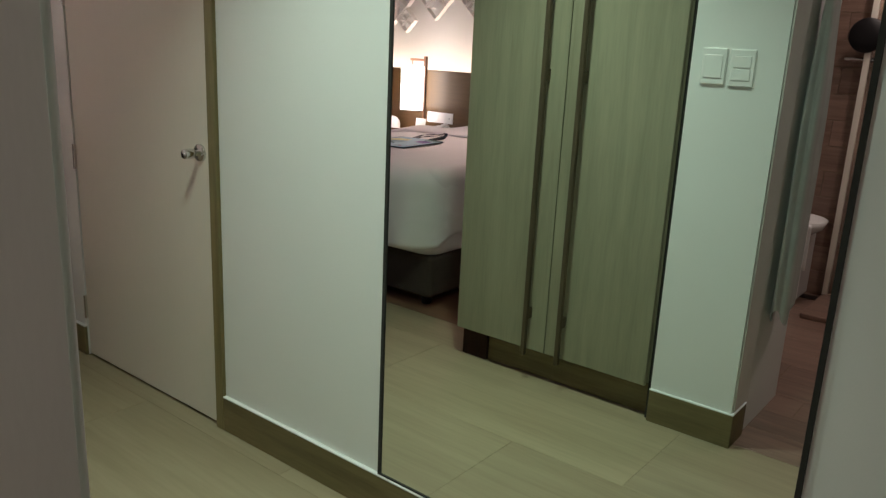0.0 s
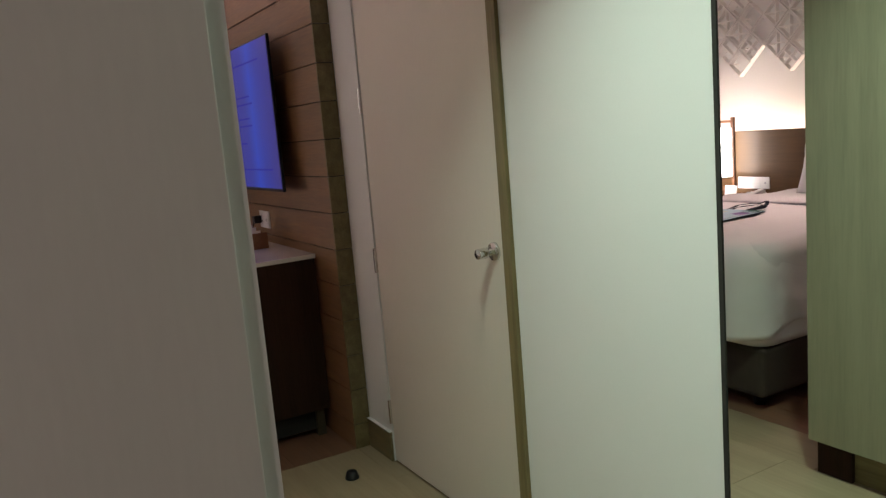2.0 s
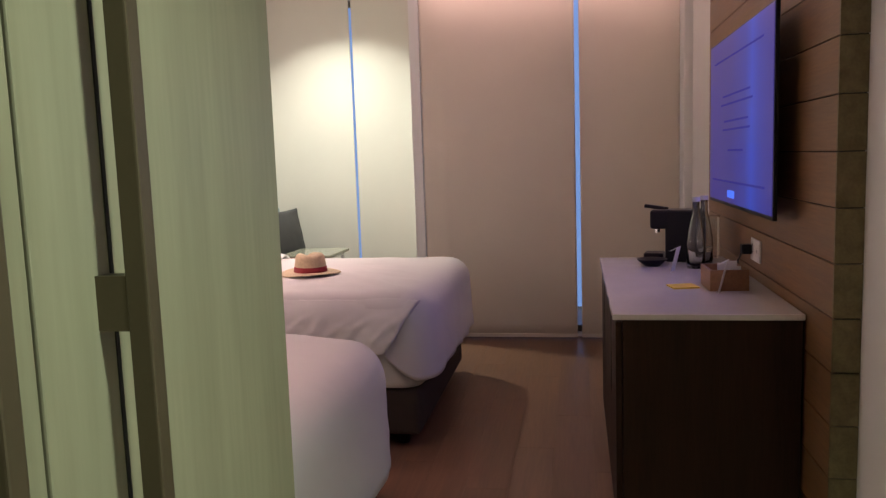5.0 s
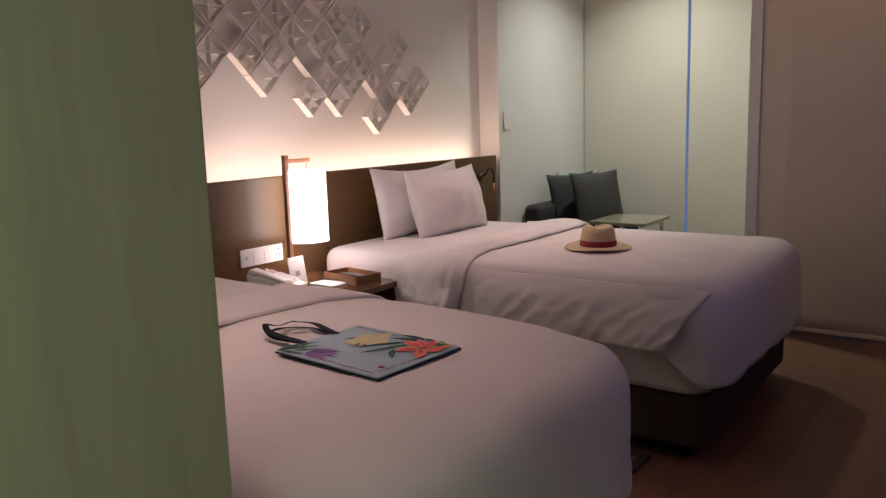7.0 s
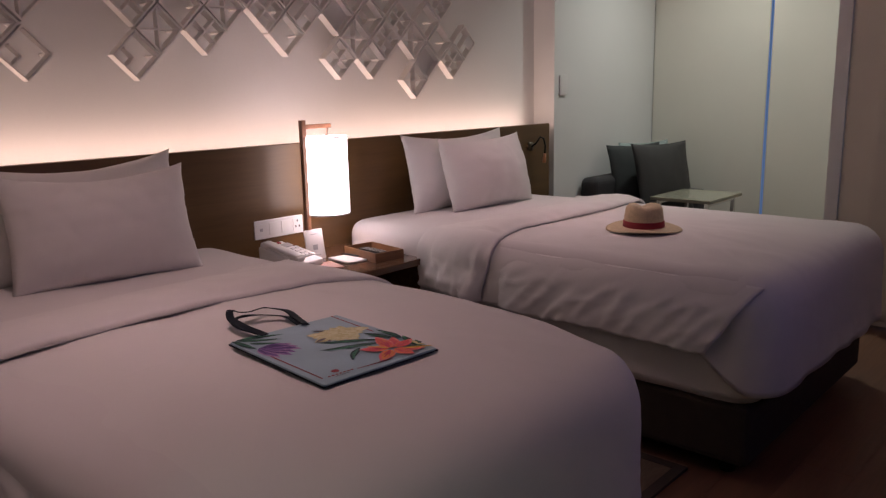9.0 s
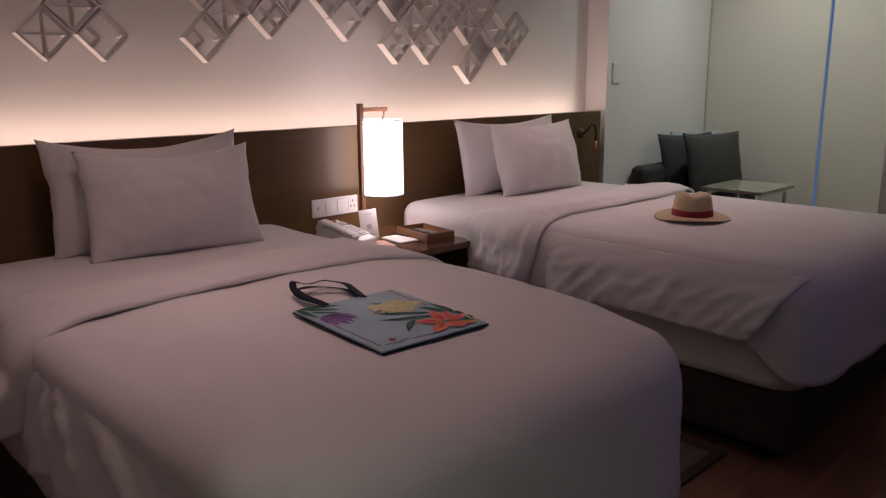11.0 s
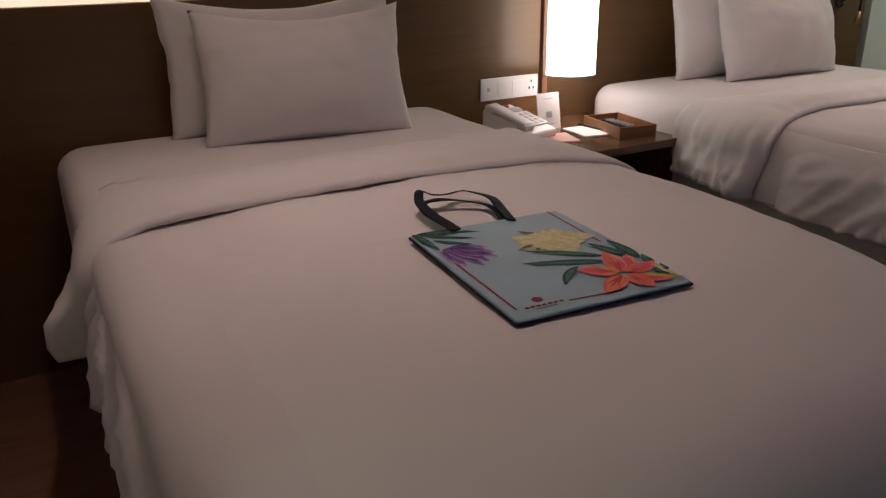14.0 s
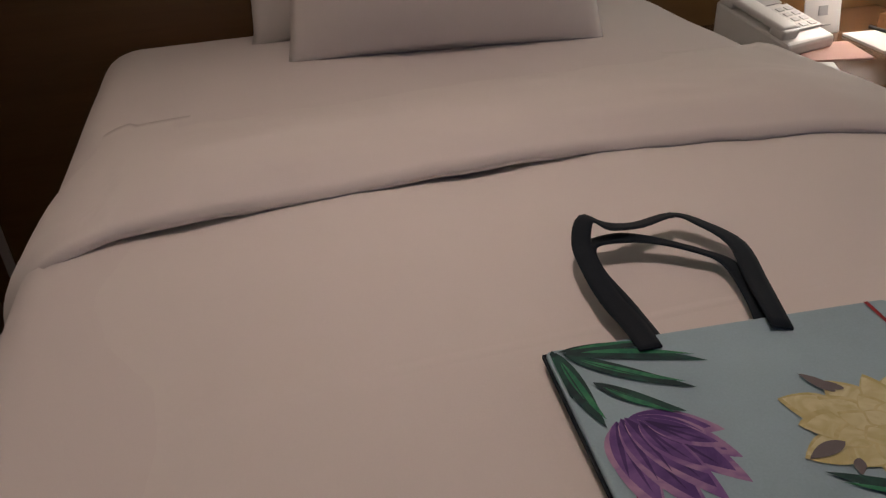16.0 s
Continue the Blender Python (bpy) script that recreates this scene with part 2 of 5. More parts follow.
RUGEDGE = surface("dark_mat_binding", (0.05, 0.035, 0.025), 0.9, vary=0.1)
TILE = wood("brown_wood_look_tile", (0.14, 0.085, 0.062), (0.27, 0.175, 0.135), "x", 0.35, random_shade=0.14)
TOWEL = surface("white_terry_towel", (0.78, 0.77, 0.75), 0.95, vary=0.06, bump=0.8, fine=300)
ROBE = surface("pale_grey_robe_terry", (0.48, 0.48, 0.46), 0.95, vary=0.08, scale=14, bump=0.8, fine=260)
TABLESTONE = surface("glossy_grey_green_table_top", (0.30, 0.29, 0.22), 0.10, vary=0.08, scale=5, bump=0.0, fine=60)
CERAMIC = surface("white_ceramic", (0.80, 0.79, 0.77), 0.12, vary=0.01, bump=0.0)
PAPER = surface("white_paper", (0.82, 0.81, 0.79), 0.7, vary=0.02, bump=0.0)
PINKPAPER = surface("rose_paper", (0.60, 0.36, 0.30), 0.7, vary=0.05, bump=0.0)
YELLOW = surface("yellow_paper", (0.72, 0.50, 0.05), 0.6, vary=0.04, bump=0.0)
INK = surface("grey_print", (0.16, 0.15, 0.16), 0.7, bump=0.0)
ARTW = surface("white_painted_lattice", (0.82, 0.78, 0.74), 0.55, vary=0.03, bump=0.05)
COPPER = surface("copper_tip", (0.60, 0.27, 0.15), 0.35, metal=0.8, vary=0.06, bump=0.0)
SHADE = glow("lit_fabric_lampshade", (1.0, 0.91, 0.90), 10.0)
LEDCOVER = glow("lit_led_strip", (1.0, 0.70, 0.56), 2.0)
LAMPFACE = glow("lit_downlight_lens", (1.0, 0.95, 0.85), 6.0)
GLASS = clear_glass("clear_glass")
WINGLASS = clear_glass("window_glass", (0.92, 0.97, 1.0), 0.0)
MIRROR, _, _b = nodes("silvered_mirror")
_b.inputs["Base Color"].default_value = (0.86, 0.90, 0.86, 1)
_b.inputs["Metallic"].default_value, _b.inputs["Roughness"].default_value = 1.0, 0.0


def screen_material():
    """A lit screen: violet-blue picture, brighter streak down one side."""
    m, nt, b = nodes("lit_tv_screen")
    N, L = nt.nodes, nt.links
    tc = N.new("ShaderNodeTexCoord")
    sx = N.new("ShaderNodeSeparateXYZ")
    L.new(tc.outputs["Object"], sx.inputs[0])
    cr = N.new("ShaderNodeValToRGB")
    e = cr.color_ramp.elements
    e[0].position, e[0].color = 0.0, (0.06, 0.052, 0.34, 1)
    e[1].position, e[1].color = 1.0, (0.066, 0.052, 0.34, 1)
    for p, c in ((0.18, (0.045, 0.065, 0.56, 1)), (0.27, (0.03, 0.11, 0.80, 1)), (0.36, (0.045, 0.06, 0.50, 1)), (0.6, (0.055, 0.048, 0.34, 1))):
        q = e.new(p)
        q.color = c
    mr = N.new("ShaderNodeMapRange")
    mr.inputs["From Min"].default_value, mr.inputs["From Max"].default_value = -0.6, 0.6
    L.new(sx.outputs["X"], mr.inputs["Value"])
    L.new(mr.outputs[0], cr.inputs["Fac"])
    L.new(cr.outputs["Color"], b.inputs["Emission Color"])
    b.inputs["Emission Strength"].default_value = 0.50
    b.inputs["Base Color"].default_value = (0.01, 0.01, 0.012, 1)
    b.inputs["Roughness"].default_value = 0.3
    b.inputs["Specular IOR Level"].default_value = 0.2
    return m


SCREEN = screen_material()
SCREENLINE = glow("screen_print_line", (0.042, 0.036, 0.26), 0.34)
SCREENMARK = glow("screen_blue_mark", (0.05, 0.16, 0.80), 1.0)

# ---- mesh helpers ----


def mesh_from(name, bm, material, smooth=False):
    me = bpy.data.meshes.new(name)
    bm.normal_update()
    bm.to_mesh(me)
    bm.free()
    me.materials.append(material)
    if smooth:
        for p in me.polygons:
            p.use_smooth = True
    return me


def part(name, bm, material, parent=None, label="", smooth=False, m=None):
    """One mesh object, under a thing or part if one is given."""
    ob = new(name, mesh_from(name, bm, material, smooth))
    if parent is not None:
        ob.parent = parent
    if m is not None:
        ob.matrix_basis = m
    if label:
        ob["label"] = label
    return ob


def thing(name, label, category, m=None, group="", kind=""):
    ob = new(name)
    ob.empty_display_size = 0.1
    if m is not None:
        ob.matrix_basis = m
    return tagged(ob, label, category, group, kind)


def add_box(bm, x0, x1, y0, y1, z0, z1, bevel=0.0, seg=2):
    r = bmesh.ops.create_cube(bm, size=1.0)
    for v in r["verts"]:
        v.co = Vector(((x0 + x1) / 2 + v.co.x * (x1 - x0), (y0 + y1) / 2 + v.co.y * (y1 - y0), (z0 + z1) / 2 + v.co.z * (z1 - z0)))
    if bevel:
        es = list({e for v in r["verts"] for e in v.link_edges})
        bmesh.ops.bevel(bm, geom=es, offset=bevel, segments=seg, affect="EDGES", profile=0.5)
    return bm


def box(x0, x1, y0, y1, z0, z1, bevel=0.0, seg=2):
    return add_box(bmesh.new(), x0, x1, y0, y1, z0, z1, bevel, seg)


def boxes(*rows):
    bm = bmesh.new()
    for r in rows:
        add_box(bm, *r)
    return bm


def lathe(profile, n=32, close=False):
    """A turned body from (radius, height) pairs."""
    bm = bmesh.new()
    rings = []
    for r, z in profile:
        rings.append([bm.verts.new((r * math.cos(2 * math.pi * i / n), r * math.sin(2 * math.pi * i / n), z)) for i in range(n)])
    for a, b in zip(rings, rings[1:]):
        for i in range(n):
            bm.faces.new((a[i], a[(i + 1) % n], b[(i + 1) % n], b[i]))
    if close:
        bm.faces.new(rings[0][::-1])
        bm.faces.new(rings[-1])
    bmesh.ops.remove_doubles(bm, verts=bm.verts, dist=1e-6)
    bmesh.ops.recalc_face_normals(bm, faces=bm.faces)
    return bm


def tube(points, r, n=10):
    """A round bar along a line of points."""
    bm = bmesh.new()
    P = [Vector(p) for p in points]
    rings = []
    side = None
    for i, p in enumerate(P):
        d = (P[min(i + 1, len(P) - 1)] - P[max(i - 1, 0)]).normalized()
        side = d.orthogonal().normalized() if side is None else (side - d * side.dot(d)).normalized()
        up = d.cross(side)
        rr = r[i] if isinstance(r, (list, tuple)) else r
        rings.append([bm.verts.new(p + (side * math.cos(a) + up * math.sin(a)) * rr) for a in [2 * math.pi * j / n for j in range(n)]])
    for a, b in zip(rings, rings[1:]):
        for j in range(n):
            bm.faces.new((a[j], a[(j + 1) % n], b[(j + 1) % n], b[j]))
    bm.faces.new(rings[0][::-1])
    bm.faces.new(rings[-1])
    bmesh.ops.recalc_face_normals(bm, faces=bm.faces)
    return bm


def sheet(f, nu, nv, thick=0.0):
    """A grid of points f(u, v) for u, v in 0..1, given thickness below if asked."""
    bm = bmesh.new()
    g = [[bm.verts.new(f(i / nu, j / nv)) for j in range(nv + 1)] for i in range(nu + 1)]
    for i in range(nu):
        for j in range(nv):
            bm.faces.new((g[i][j], g[i + 1][j], g[i + 1][j + 1], g[i][j + 1]))
    bm.normal_update()
    if thick:
        bmesh.ops.solidify(bm, geom=list(bm.faces), thickness=thick)
    return bm


def smooth01(x):
    x = min(1.0, max(0.0, x))
    return x * x * (3 - 2 * x)


def nz(x, y, z=0.0):
    return noise.noise(Vector((x, y, z)))


# ---- structure ----
CEIL, LOW = 2.98, 2.40


def structure(name, bm, material, label, category):
    return tagged(part(name, bm, material), label, category, kind="structure")


structure("wall_south", boxes((-1.3, 2.17, -0.15, 0, 0, CEIL), (2.17, 3.15, -0.15, 0, 2.32, CEIL), (3.15, 7.1, -0.15, 0, 0, CEIL), (2.17, 3.15, -0.15, -0.06, 0, 2.32)), PAINT, "white painted wall along the corridor and bedroom", "wall")
structure("wall_entrance", box(-1.45, -1.3, -0.15, 3.6, 0, LOW), PAINT, "white painted wall closing the entrance", "wall")
structure("wall_switch", box(0.775, 1.084, 1.163, 1.76, 0, LOW), PAINT, "pale painted wall end beside the bathroom doorway", "wall")
structure("wall_bath_front", box(-1.3, -0.16, 1.170, 1.28, 0, LOW), PAINT, "white painted wall beside the bathroom doorway", "wall")
structure("wall_bath_east", boxes((1.088, 1.93, 1.72, 1.82, 0, LOW), (1.83, 1.93, 1.82, 3.45, 0, LOW)), PAINT, "painted wall behind the wardrobe", "wall")
structure("wall_bath_north", box(-1.3, 1.93, 3.47, 3.6, 0, LOW), GROUT, "bathroom wall behind brown tiles", "wall")
structure("wall_west", boxes((1.93, 2.06, 1.718, 3.98, 0, CEIL), (1.93, 2.06, 0, 1.718, LOW, CEIL)), PAINT, "painted wall at the side of the bed", "wall")
structure("wall_north", boxes((2.06, 6.49, 3.83, 3.98, 0, CEIL), (6.49, 8.0, 3.66, 3.98, 0, CEIL)), PAINT, "white wall behind the headboard, washed by hidden light", "wall")
structure("wall_column", box(6.80, 8.0, 1.915, 1.985, 0, CEIL), PAINT, "pale wall pier between the two windows", "wall")
structure("wall_window_east", boxes((6.92, 7.07, 0, 0.06, 0, CEIL), (6.92, 7.07, 0.06, 1.915, 2.80, CEIL), (6.92, 7.07, 0.06, 1.915, 0, 0.03)), PAINT, "white wall framing the tall window", "wall")
structure("wall_window_alcove", boxes((7.95, 8.1, 1.985, 3.66, 2.80, CEIL), (7.95, 8.1, 1.985, 3.66, 0, 0.03)), PAINT, "white wall framing the alcove window", "wall")
structure("ceiling", boxes((1.93, 8.1, -0.15, 3.98, CEIL, CEIL + 0.1), (-1.45, 1.93, -0.15, 3.6, LOW, LOW + 0.1)), CEIL_PAINT, "white painted ceiling", "ceiling")
structure("floor", box(-1.45, 8.1, -0.15, 3.98, -0.12, -0.0012), GROUT, "pale wood-look plank floor with thin joints", "floor")
floor = bpy.data.objects["floor"]

# pier trims by the tall window
structure("trim", boxes((6.60, 6.92, 0.0, 0.055, 0, CEIL)), PAINT, "pale return beside the window blind", "trim")


structure("trim", box(0.769, 0.7748, 1.175, 1.325, 0.134, LOW, 0.001), STEEL, "satin grey lacquered steel door frame at the bathroom doorway", "trim")


def baseboard(x0, x1, y0, y1):
    ob = structure("baseboard", box(x0, x1, y0, y1, 0, 0.128, 0.002), OLIVE, "olive-brown wooden baseboard", "baseboard")
    part("cap", box(x0, x1, y0 - 0.0005, y1 + 0.001, 0.128, 0.132), PAINT, ob)


baseboard(-1.3, 2.17, 0.0, 0.012)
baseboard(3.15, 3.370, 0.0, 0.012)
baseboard(0.764, 1.084, 1.152, 1.163)
baseboard(0.764, 0.775, 1.1635, 1.30)
baseboard(5.46, 6.60, 0.0, 0.012)


def window(name, x, y0, y1, label):
    ob = thing(name, label, "window", kind="structure")
    part("window_frame", boxes((x, x + 0.05, y0, y0 + 0.05, 0.03, 2.80), (x, x + 0.05, y1 - 0.05, y1, 0.03, 2.80), (x, x + 0.05, y0 + 0.05, y1 - 0.05, 0.03, 0.08), (x, x + 0.05, y0 + 0.05, y1 - 0.05, 2.75, 2.80)), BRONZE, ob)
    p = part("pane", box(x + 0.02, x + 0.028, y0 + 0.05, y1 - 0.05, 0.08, 2.75), WINGLASS, ob)
    p.visible_shadow = False


SKYBACK = glow("hazy_blue_daylight", (0.21, 0.39, 0.78), 0.62)
structure("backdrop", box(12.0, 12.05, -6, 12, -5, 9), SKYBACK, "hazy blue daylight far outside the windows", "backdrop")
window("window_1", 6.95, 0.06, 1.915, "tall window behind cream roller blinds, daylight at the gap")
window("window_2", 7.98, 1.985, 3.66, "alcove window behind pale roller blinds, daylight at the gap")


def roller_blind(x, y0, y1, z1, material, label):
    ob = thing("roller_blind", label, "blind", group="roller blinds over the windows")
    ph = y0 * 5
    part("fabric", sheet(lambda u, v: (x - 0.010 * math.exp(-((y0 + (y1 - y0) * u - 1.745) / 0.035) ** 2) * smooth01(v * 1.5) + 0.003 * math.sin(u * 9 + ph) * (0.3 + v) + 0.004 * nz(u * 3 + ph, v * 2), y0 + (y1 - y0) * u, z1 + (0.045 - z1) * v), 60, 40, 0.0015), material, ob, smooth=True)
    part("bottom_bar", box(x - 0.006, x + 0.008, y0, y1, 0.018, 0.045, 0.003), material, ob)
    part("roller", tube([(x + 0.026, y0, z1 + 0.005), (x + 0.026, y1, z1 + 0.005)], 0.024, 14), WHITEP, ob)


roller_blind(6.81, 0.058, 0.754, 2.945, BLIND, "cream roller blind lowered to the floor beside the console")
roller_blind(6.81, 0.786, 1.911, 2.945, BLIND, "cream roller blind lowered to the floor beside the bed")
roller_blind(7.885, 1.988, 2.732, 2.945, BLINDN, "pale roller blind lowered behind the alcove table")
roller_blind(7.885, 2.752, 3.657, 2.945, BLINDN, "pale roller blind lowered behind the alcove sofa")


# ---- corridor ----
def mirror():
    ob = thing("wall_mirror", "tall frameless wall mirror with thin black edge above the baseboard", "mirror")
    part("glass", box(0.312, 1.413, 0.001, 0.006, 0.138, 2.30), MIRROR, ob)
    part("edge", boxes((1.413, 1.424, 0.001, 0.009, 0.133, 2.31), (0.301, 0.312, 0.001, 0.009, 0.133, 2.31), (0.312, 1.413, 0.001, 0.009, 0.133, 0.138), (0.312, 1.413, 0.001, 0.009, 2.30, 2.31)), DARKGAP, ob)


def corridor_door():
    ob = thing("door_1", "closed cream laminate door with chrome lever handle", "door", kind="structure")
    part("leaf", box(2.222, 3.140, -0.045, -0.002, 0.008, 2.30, 0.003), DOOR_PAINT, ob)
    part("frame", boxes((2.172, 2.214, -0.055, 0.012, 0, 2.32)), OLIVE_V, ob, "olive-brown wooden door jamb")
    part("stop", boxes((2.214, 3.15, -0.058, -0.048, 0.0, 2.32)), DARKGAP, ob)
    h = part("handle", lathe([(0.0, 0.0), (0.029, 0.0), (0.029, 0.007), (0.026, 0.010), (0.010, 0.011), (0.010, 0.032), (0.0, 0.032)], 28), CHROME, ob, "chrome knob handle", True, pose(2.277, -0.002, 0.982, -90, 0, 0))
    part("knob", lathe([(0.0, 0.028), (0.0155, 0.029), (0.0165, 0.033), (0.0165, 0.062), (0.015, 0.065), (0.0, 0.065)], 24), CHROME, h, smooth=True)
    for z in (0.22, 0.863, 1.50):
        part("hinge", tube([(3.145, 0.002, z - 0.05), (3.145, 0.002, z + 0.05)], 0.007, 10), CHROME, ob)
    return ob


def floor_doorstop():
    ob = thing("doorstop", "small round dark doorstop on the floor", "doorstop", pose(3.12, 0.21, 0))
    part("base", lathe([(0.0, 0.0), (0.028, 0.0), (0.028, 0.006), (0.02, 0.03), (0.0, 0.032)], 20), BLACKP, ob, smooth=True)


def wardrobe():
    ob = thing("wardrobe", "tall grey-green veneer wardrobe with two doors and dark bar handles", "wardrobe")
    y = 1.155
    part("body", box(1.10, 2.018, y + 0.022, 1.715, 0.14, 2.38, 0.002), WARDROBE, ob)
    # slot beside the wall filled with black for the shade in it
    part("side_gap_shade", box(1.085, 1.10, y + 0.020, 1.70, 0.0, 2.38), DARKGAP, ob)
    part("plinth", box(1.115, 1.88, y + 0.06, 1.66, 0, 0.14), OLIVE, ob)
    part("plinth_end", box(1.88, 2.010, y + 0.04, 1.66, 0, 0.138), CONSOLEWOOD, ob)
    for x0, x1, hx in ((1.108, 1.558, 1.478), (1.562, 2.020, 1.640)):
        d = part("door", box(x0, x1, y, y + 0.02, 0.135, 2.37, 0.002), WARDROBE, ob)
        h = part("handle", box(hx - 0.009, hx + 0.009, y - 0.045, y - 0.026, 0.12, 2.36, 0.002), BRONZE, d, "long dark bronze bar handle")
        part("back_strip", box(hx + 0.012, hx + 0.016, y - 0.0015, y + 0.001, 0.14, 2.36), DARKGAP, d)
        for z in (0.3, 1.275, 2.1):
            part("bracket", box(hx - 0.008, hx + 0.008, y - 0.026, y, z - 0.022, z + 0.022), BRONZE, d)


def rocker_switch(x, y, z, w, h, gangs, face, label):
    """face: turn about z in degrees; 0 looks to -y."""
    ob = thing("wall_switch_plate", label, "switch", pose(x, y, z, 0, 0, face))
    part("back_box", box(-w / 2 + 0.002, w / 2 - 0.002, 0, 0.006, -h / 2 + 0.002, h / 2 - 0.002), WHITEP, ob)
    part("plate", box(-w / 2, w / 2, -0.007, 0, -h / 2, h / 2, 0.003), WHITEP, ob)
    n = len(gangs)
    for i, g in enumerate(gangs):
        x0 = -w / 2 + w * (i + 0.14) / n
        x1 = -w / 2 + w * (i + 0.86) / n
        if g == "rocker":
            part("rocker", box(x0, x1, -0.0095, -0.007, -h * 0.32, h * 0.32, 0.0015), WHITEP, ob)
        elif g == "upright":
            for k in (0, 1):
                part("rocker", box(x0, x1, -0.0095, -0.007, -h * 0.34 + k * h * 0.35, -h * 0.34 + k * h * 0.35 + h * 0.32, 0.0015), WHITEP, ob)
        elif g == "socket":
            part("socket_face", box(x0, x1, -0.0085, -0.007, -h * 0.34, h * 0.34), WHITEP, ob)
            for dx, dz in ((0, 0.2), (-0.2, -0.1), (0.2, -0.1)):
                part("hole", box((x0 + x1) / 2 + dx * (x1 - x0) - 0.003, (x0 + x1) / 2 + dx * (x1 - x0) + 0.003, -0.0092, -0.0084, dz * h - 0.005, dz * h + 0.005), BLACKP, ob)
        else:
            part("jack_face", box(x0, x1, -0.0085, -0.007, -h * 0.30, h * 0.30), WHITEP, ob)
            part("jack", box((x0 + x1) / 2 - 0.007, (x0 + x1) / 2 + 0.007, -0.0094, -0.0084, -0.007, 0.007), GREYP, ob)
    return ob


mirror()
corridor_door()
floor_doorstop()
wardrobe()
rocker_switch(1.003, 1.163, 1.340, 0.082, 0.120, ["rocker"], 0, "white light switch plate on the wall by the bathroom")
rocker_switch(0.908, 1.163, 1.338, 0.082, 0.120, ["upright"], 0, "white double light switch plate on the wall by the bathroom")
rocker_switch(6.590, 3.655, 1.410, 0.088, 0.135, ["upright"], 0, "white light switch plate on the alcove wall")

for x, y, z, w, c, b in DOWNLIGHTS:
    ob = thing("downlight", "small round recessed ceiling downlight, lit", "ceiling light", pose(x, y, z), group="recessed downlights")
    part("ring", lathe([(0.062, 0.0), (0.075, -0.002), (0.078, -0.008), (0.064, -0.010), (0.062, 0.0)], 28), WHITEP, ob, smooth=True)
    part("lens", lathe([(0.0, -0.004), (0.062, -0.004)], 28), LAMPFACE, ob)


# ---- bathroom, seen through the mirror ----
def bathroom():
    sh = thing("shower_tray", "dark brown shower floor with raised edge", "shower tray")
    part("tray", box(0.2, 0.985, 2.92, 3.45, 0.0, 0.03, 0.006), TILE, sh)
    part("drain", box(1.0, 1.10, 3.33, 3.41, 0.0, 0.004), BLACKP, sh)
    gp = thing("shower_screen", "clear glass shower screen with pale metal edge", "shower screen")
    part("glass", box(0.20, 0.955, 3.40, 3.408, 0.03, 2.05), GLASS, gp).visible_shadow = False
    part("edge", box(0.955, 0.985, 3.39, 3.42, 0.03, 2.38, 0.002), DOOR_PAINT, gp)
    t = thing("basin", "white ceramic basin with a hanging towel", "basin")
    part("bowl", lathe([(0.0, 0.40), (0.10, 0.41), (0.16, 0.45), (0.18, 0.50), (0.17, 0.505), (0.14, 0.47), (0.0, 0.45)], 28), CERAMIC, t, smooth=True, m=pose(1.16, 3.20, 0.0))
    part("pedestal", box(1.08, 1.24, 3.2, 3.46, 0.0, 0.42, 0.02), CERAMIC, t)
    tw = thing("hand_towel", "white terry towel hanging from the basin", "towel")
    part("cloth", sheet(lambda u, v: (1.02 + 0.10 * u, 3.03 + 0.01 * math.sin(u * 9), 0.50 - 0.26 * v), 14, 10, 0.008), TOWEL, tw, smooth=True)
    v = thing("vanity_counter", "white vanity counter block in the bathroom", "vanity")
    part("counter", box(0.30, 0.80, 2.95, 3.15, 0.62, 0.68, 0.004), CERAMIC, v)
    part("cabinet", box(0.32, 0.78, 2.97, 3.15, 0.03, 0.62, 0.004), PANEL_PAINT, v)
    mm = thing("magnifying_mirror", "round dark shaving mirror on a chrome arm", "mirror", pose(0.985, 3.385, 1.525))
    part("disc", lathe([(0.0, 0.0), (0.090, 0.0), (0.094, 0.006), (0.090, 0.012), (0.0, 0.012)], 32), BLACKP, mm, smooth=True, m=pose(0, 0, 0, 90, 0, 0))
    part("arm", tube([(0.10, 0.03, -0.13), (-0.10, 0.03, -0.13)], 0.014, 12), CHROME, mm)
    part("joint", tube([(0, 0.0, -0.03), (0, 0.03, -0.06), (0, 0.085, -0.06)], 0.009, 10), CHROME, mm)
    # robe on the jamb wall
    r = thing("bathrobe", "pale grey terry bathrobe hanging beside the doorway", "bathrobe")

    def fold(u, v):
        a = u * math.pi * 2
        w = 0.03 + 0.070 * smooth01(v * 1.6) - 0.015 * v
        d = 0.03 + 0.06 * smooth01(v * 2)
        k = 1 + 0.16 * math.sin(a * 5 + v * 2) * smooth01(v * 2) + 0.10 * nz(v * 5, a, 2.0)
        return (0.738 + d * 0.34 * math.cos(a) * k, 1.475 + w * math.sin(a) * k, 1.95 - 1.50 * v + 0.03 * math.sin(a * 3) * v)
    part("cloth", sheet(fold, 60, 30), ROBE, r, smooth=True)
    part("hook", tube([(0.785, 1.475, 1.92), (0.72, 1.475, 1.92), (0.71, 1.475, 1.96)], 0.008, 8), CHROME, r)


bathroom()


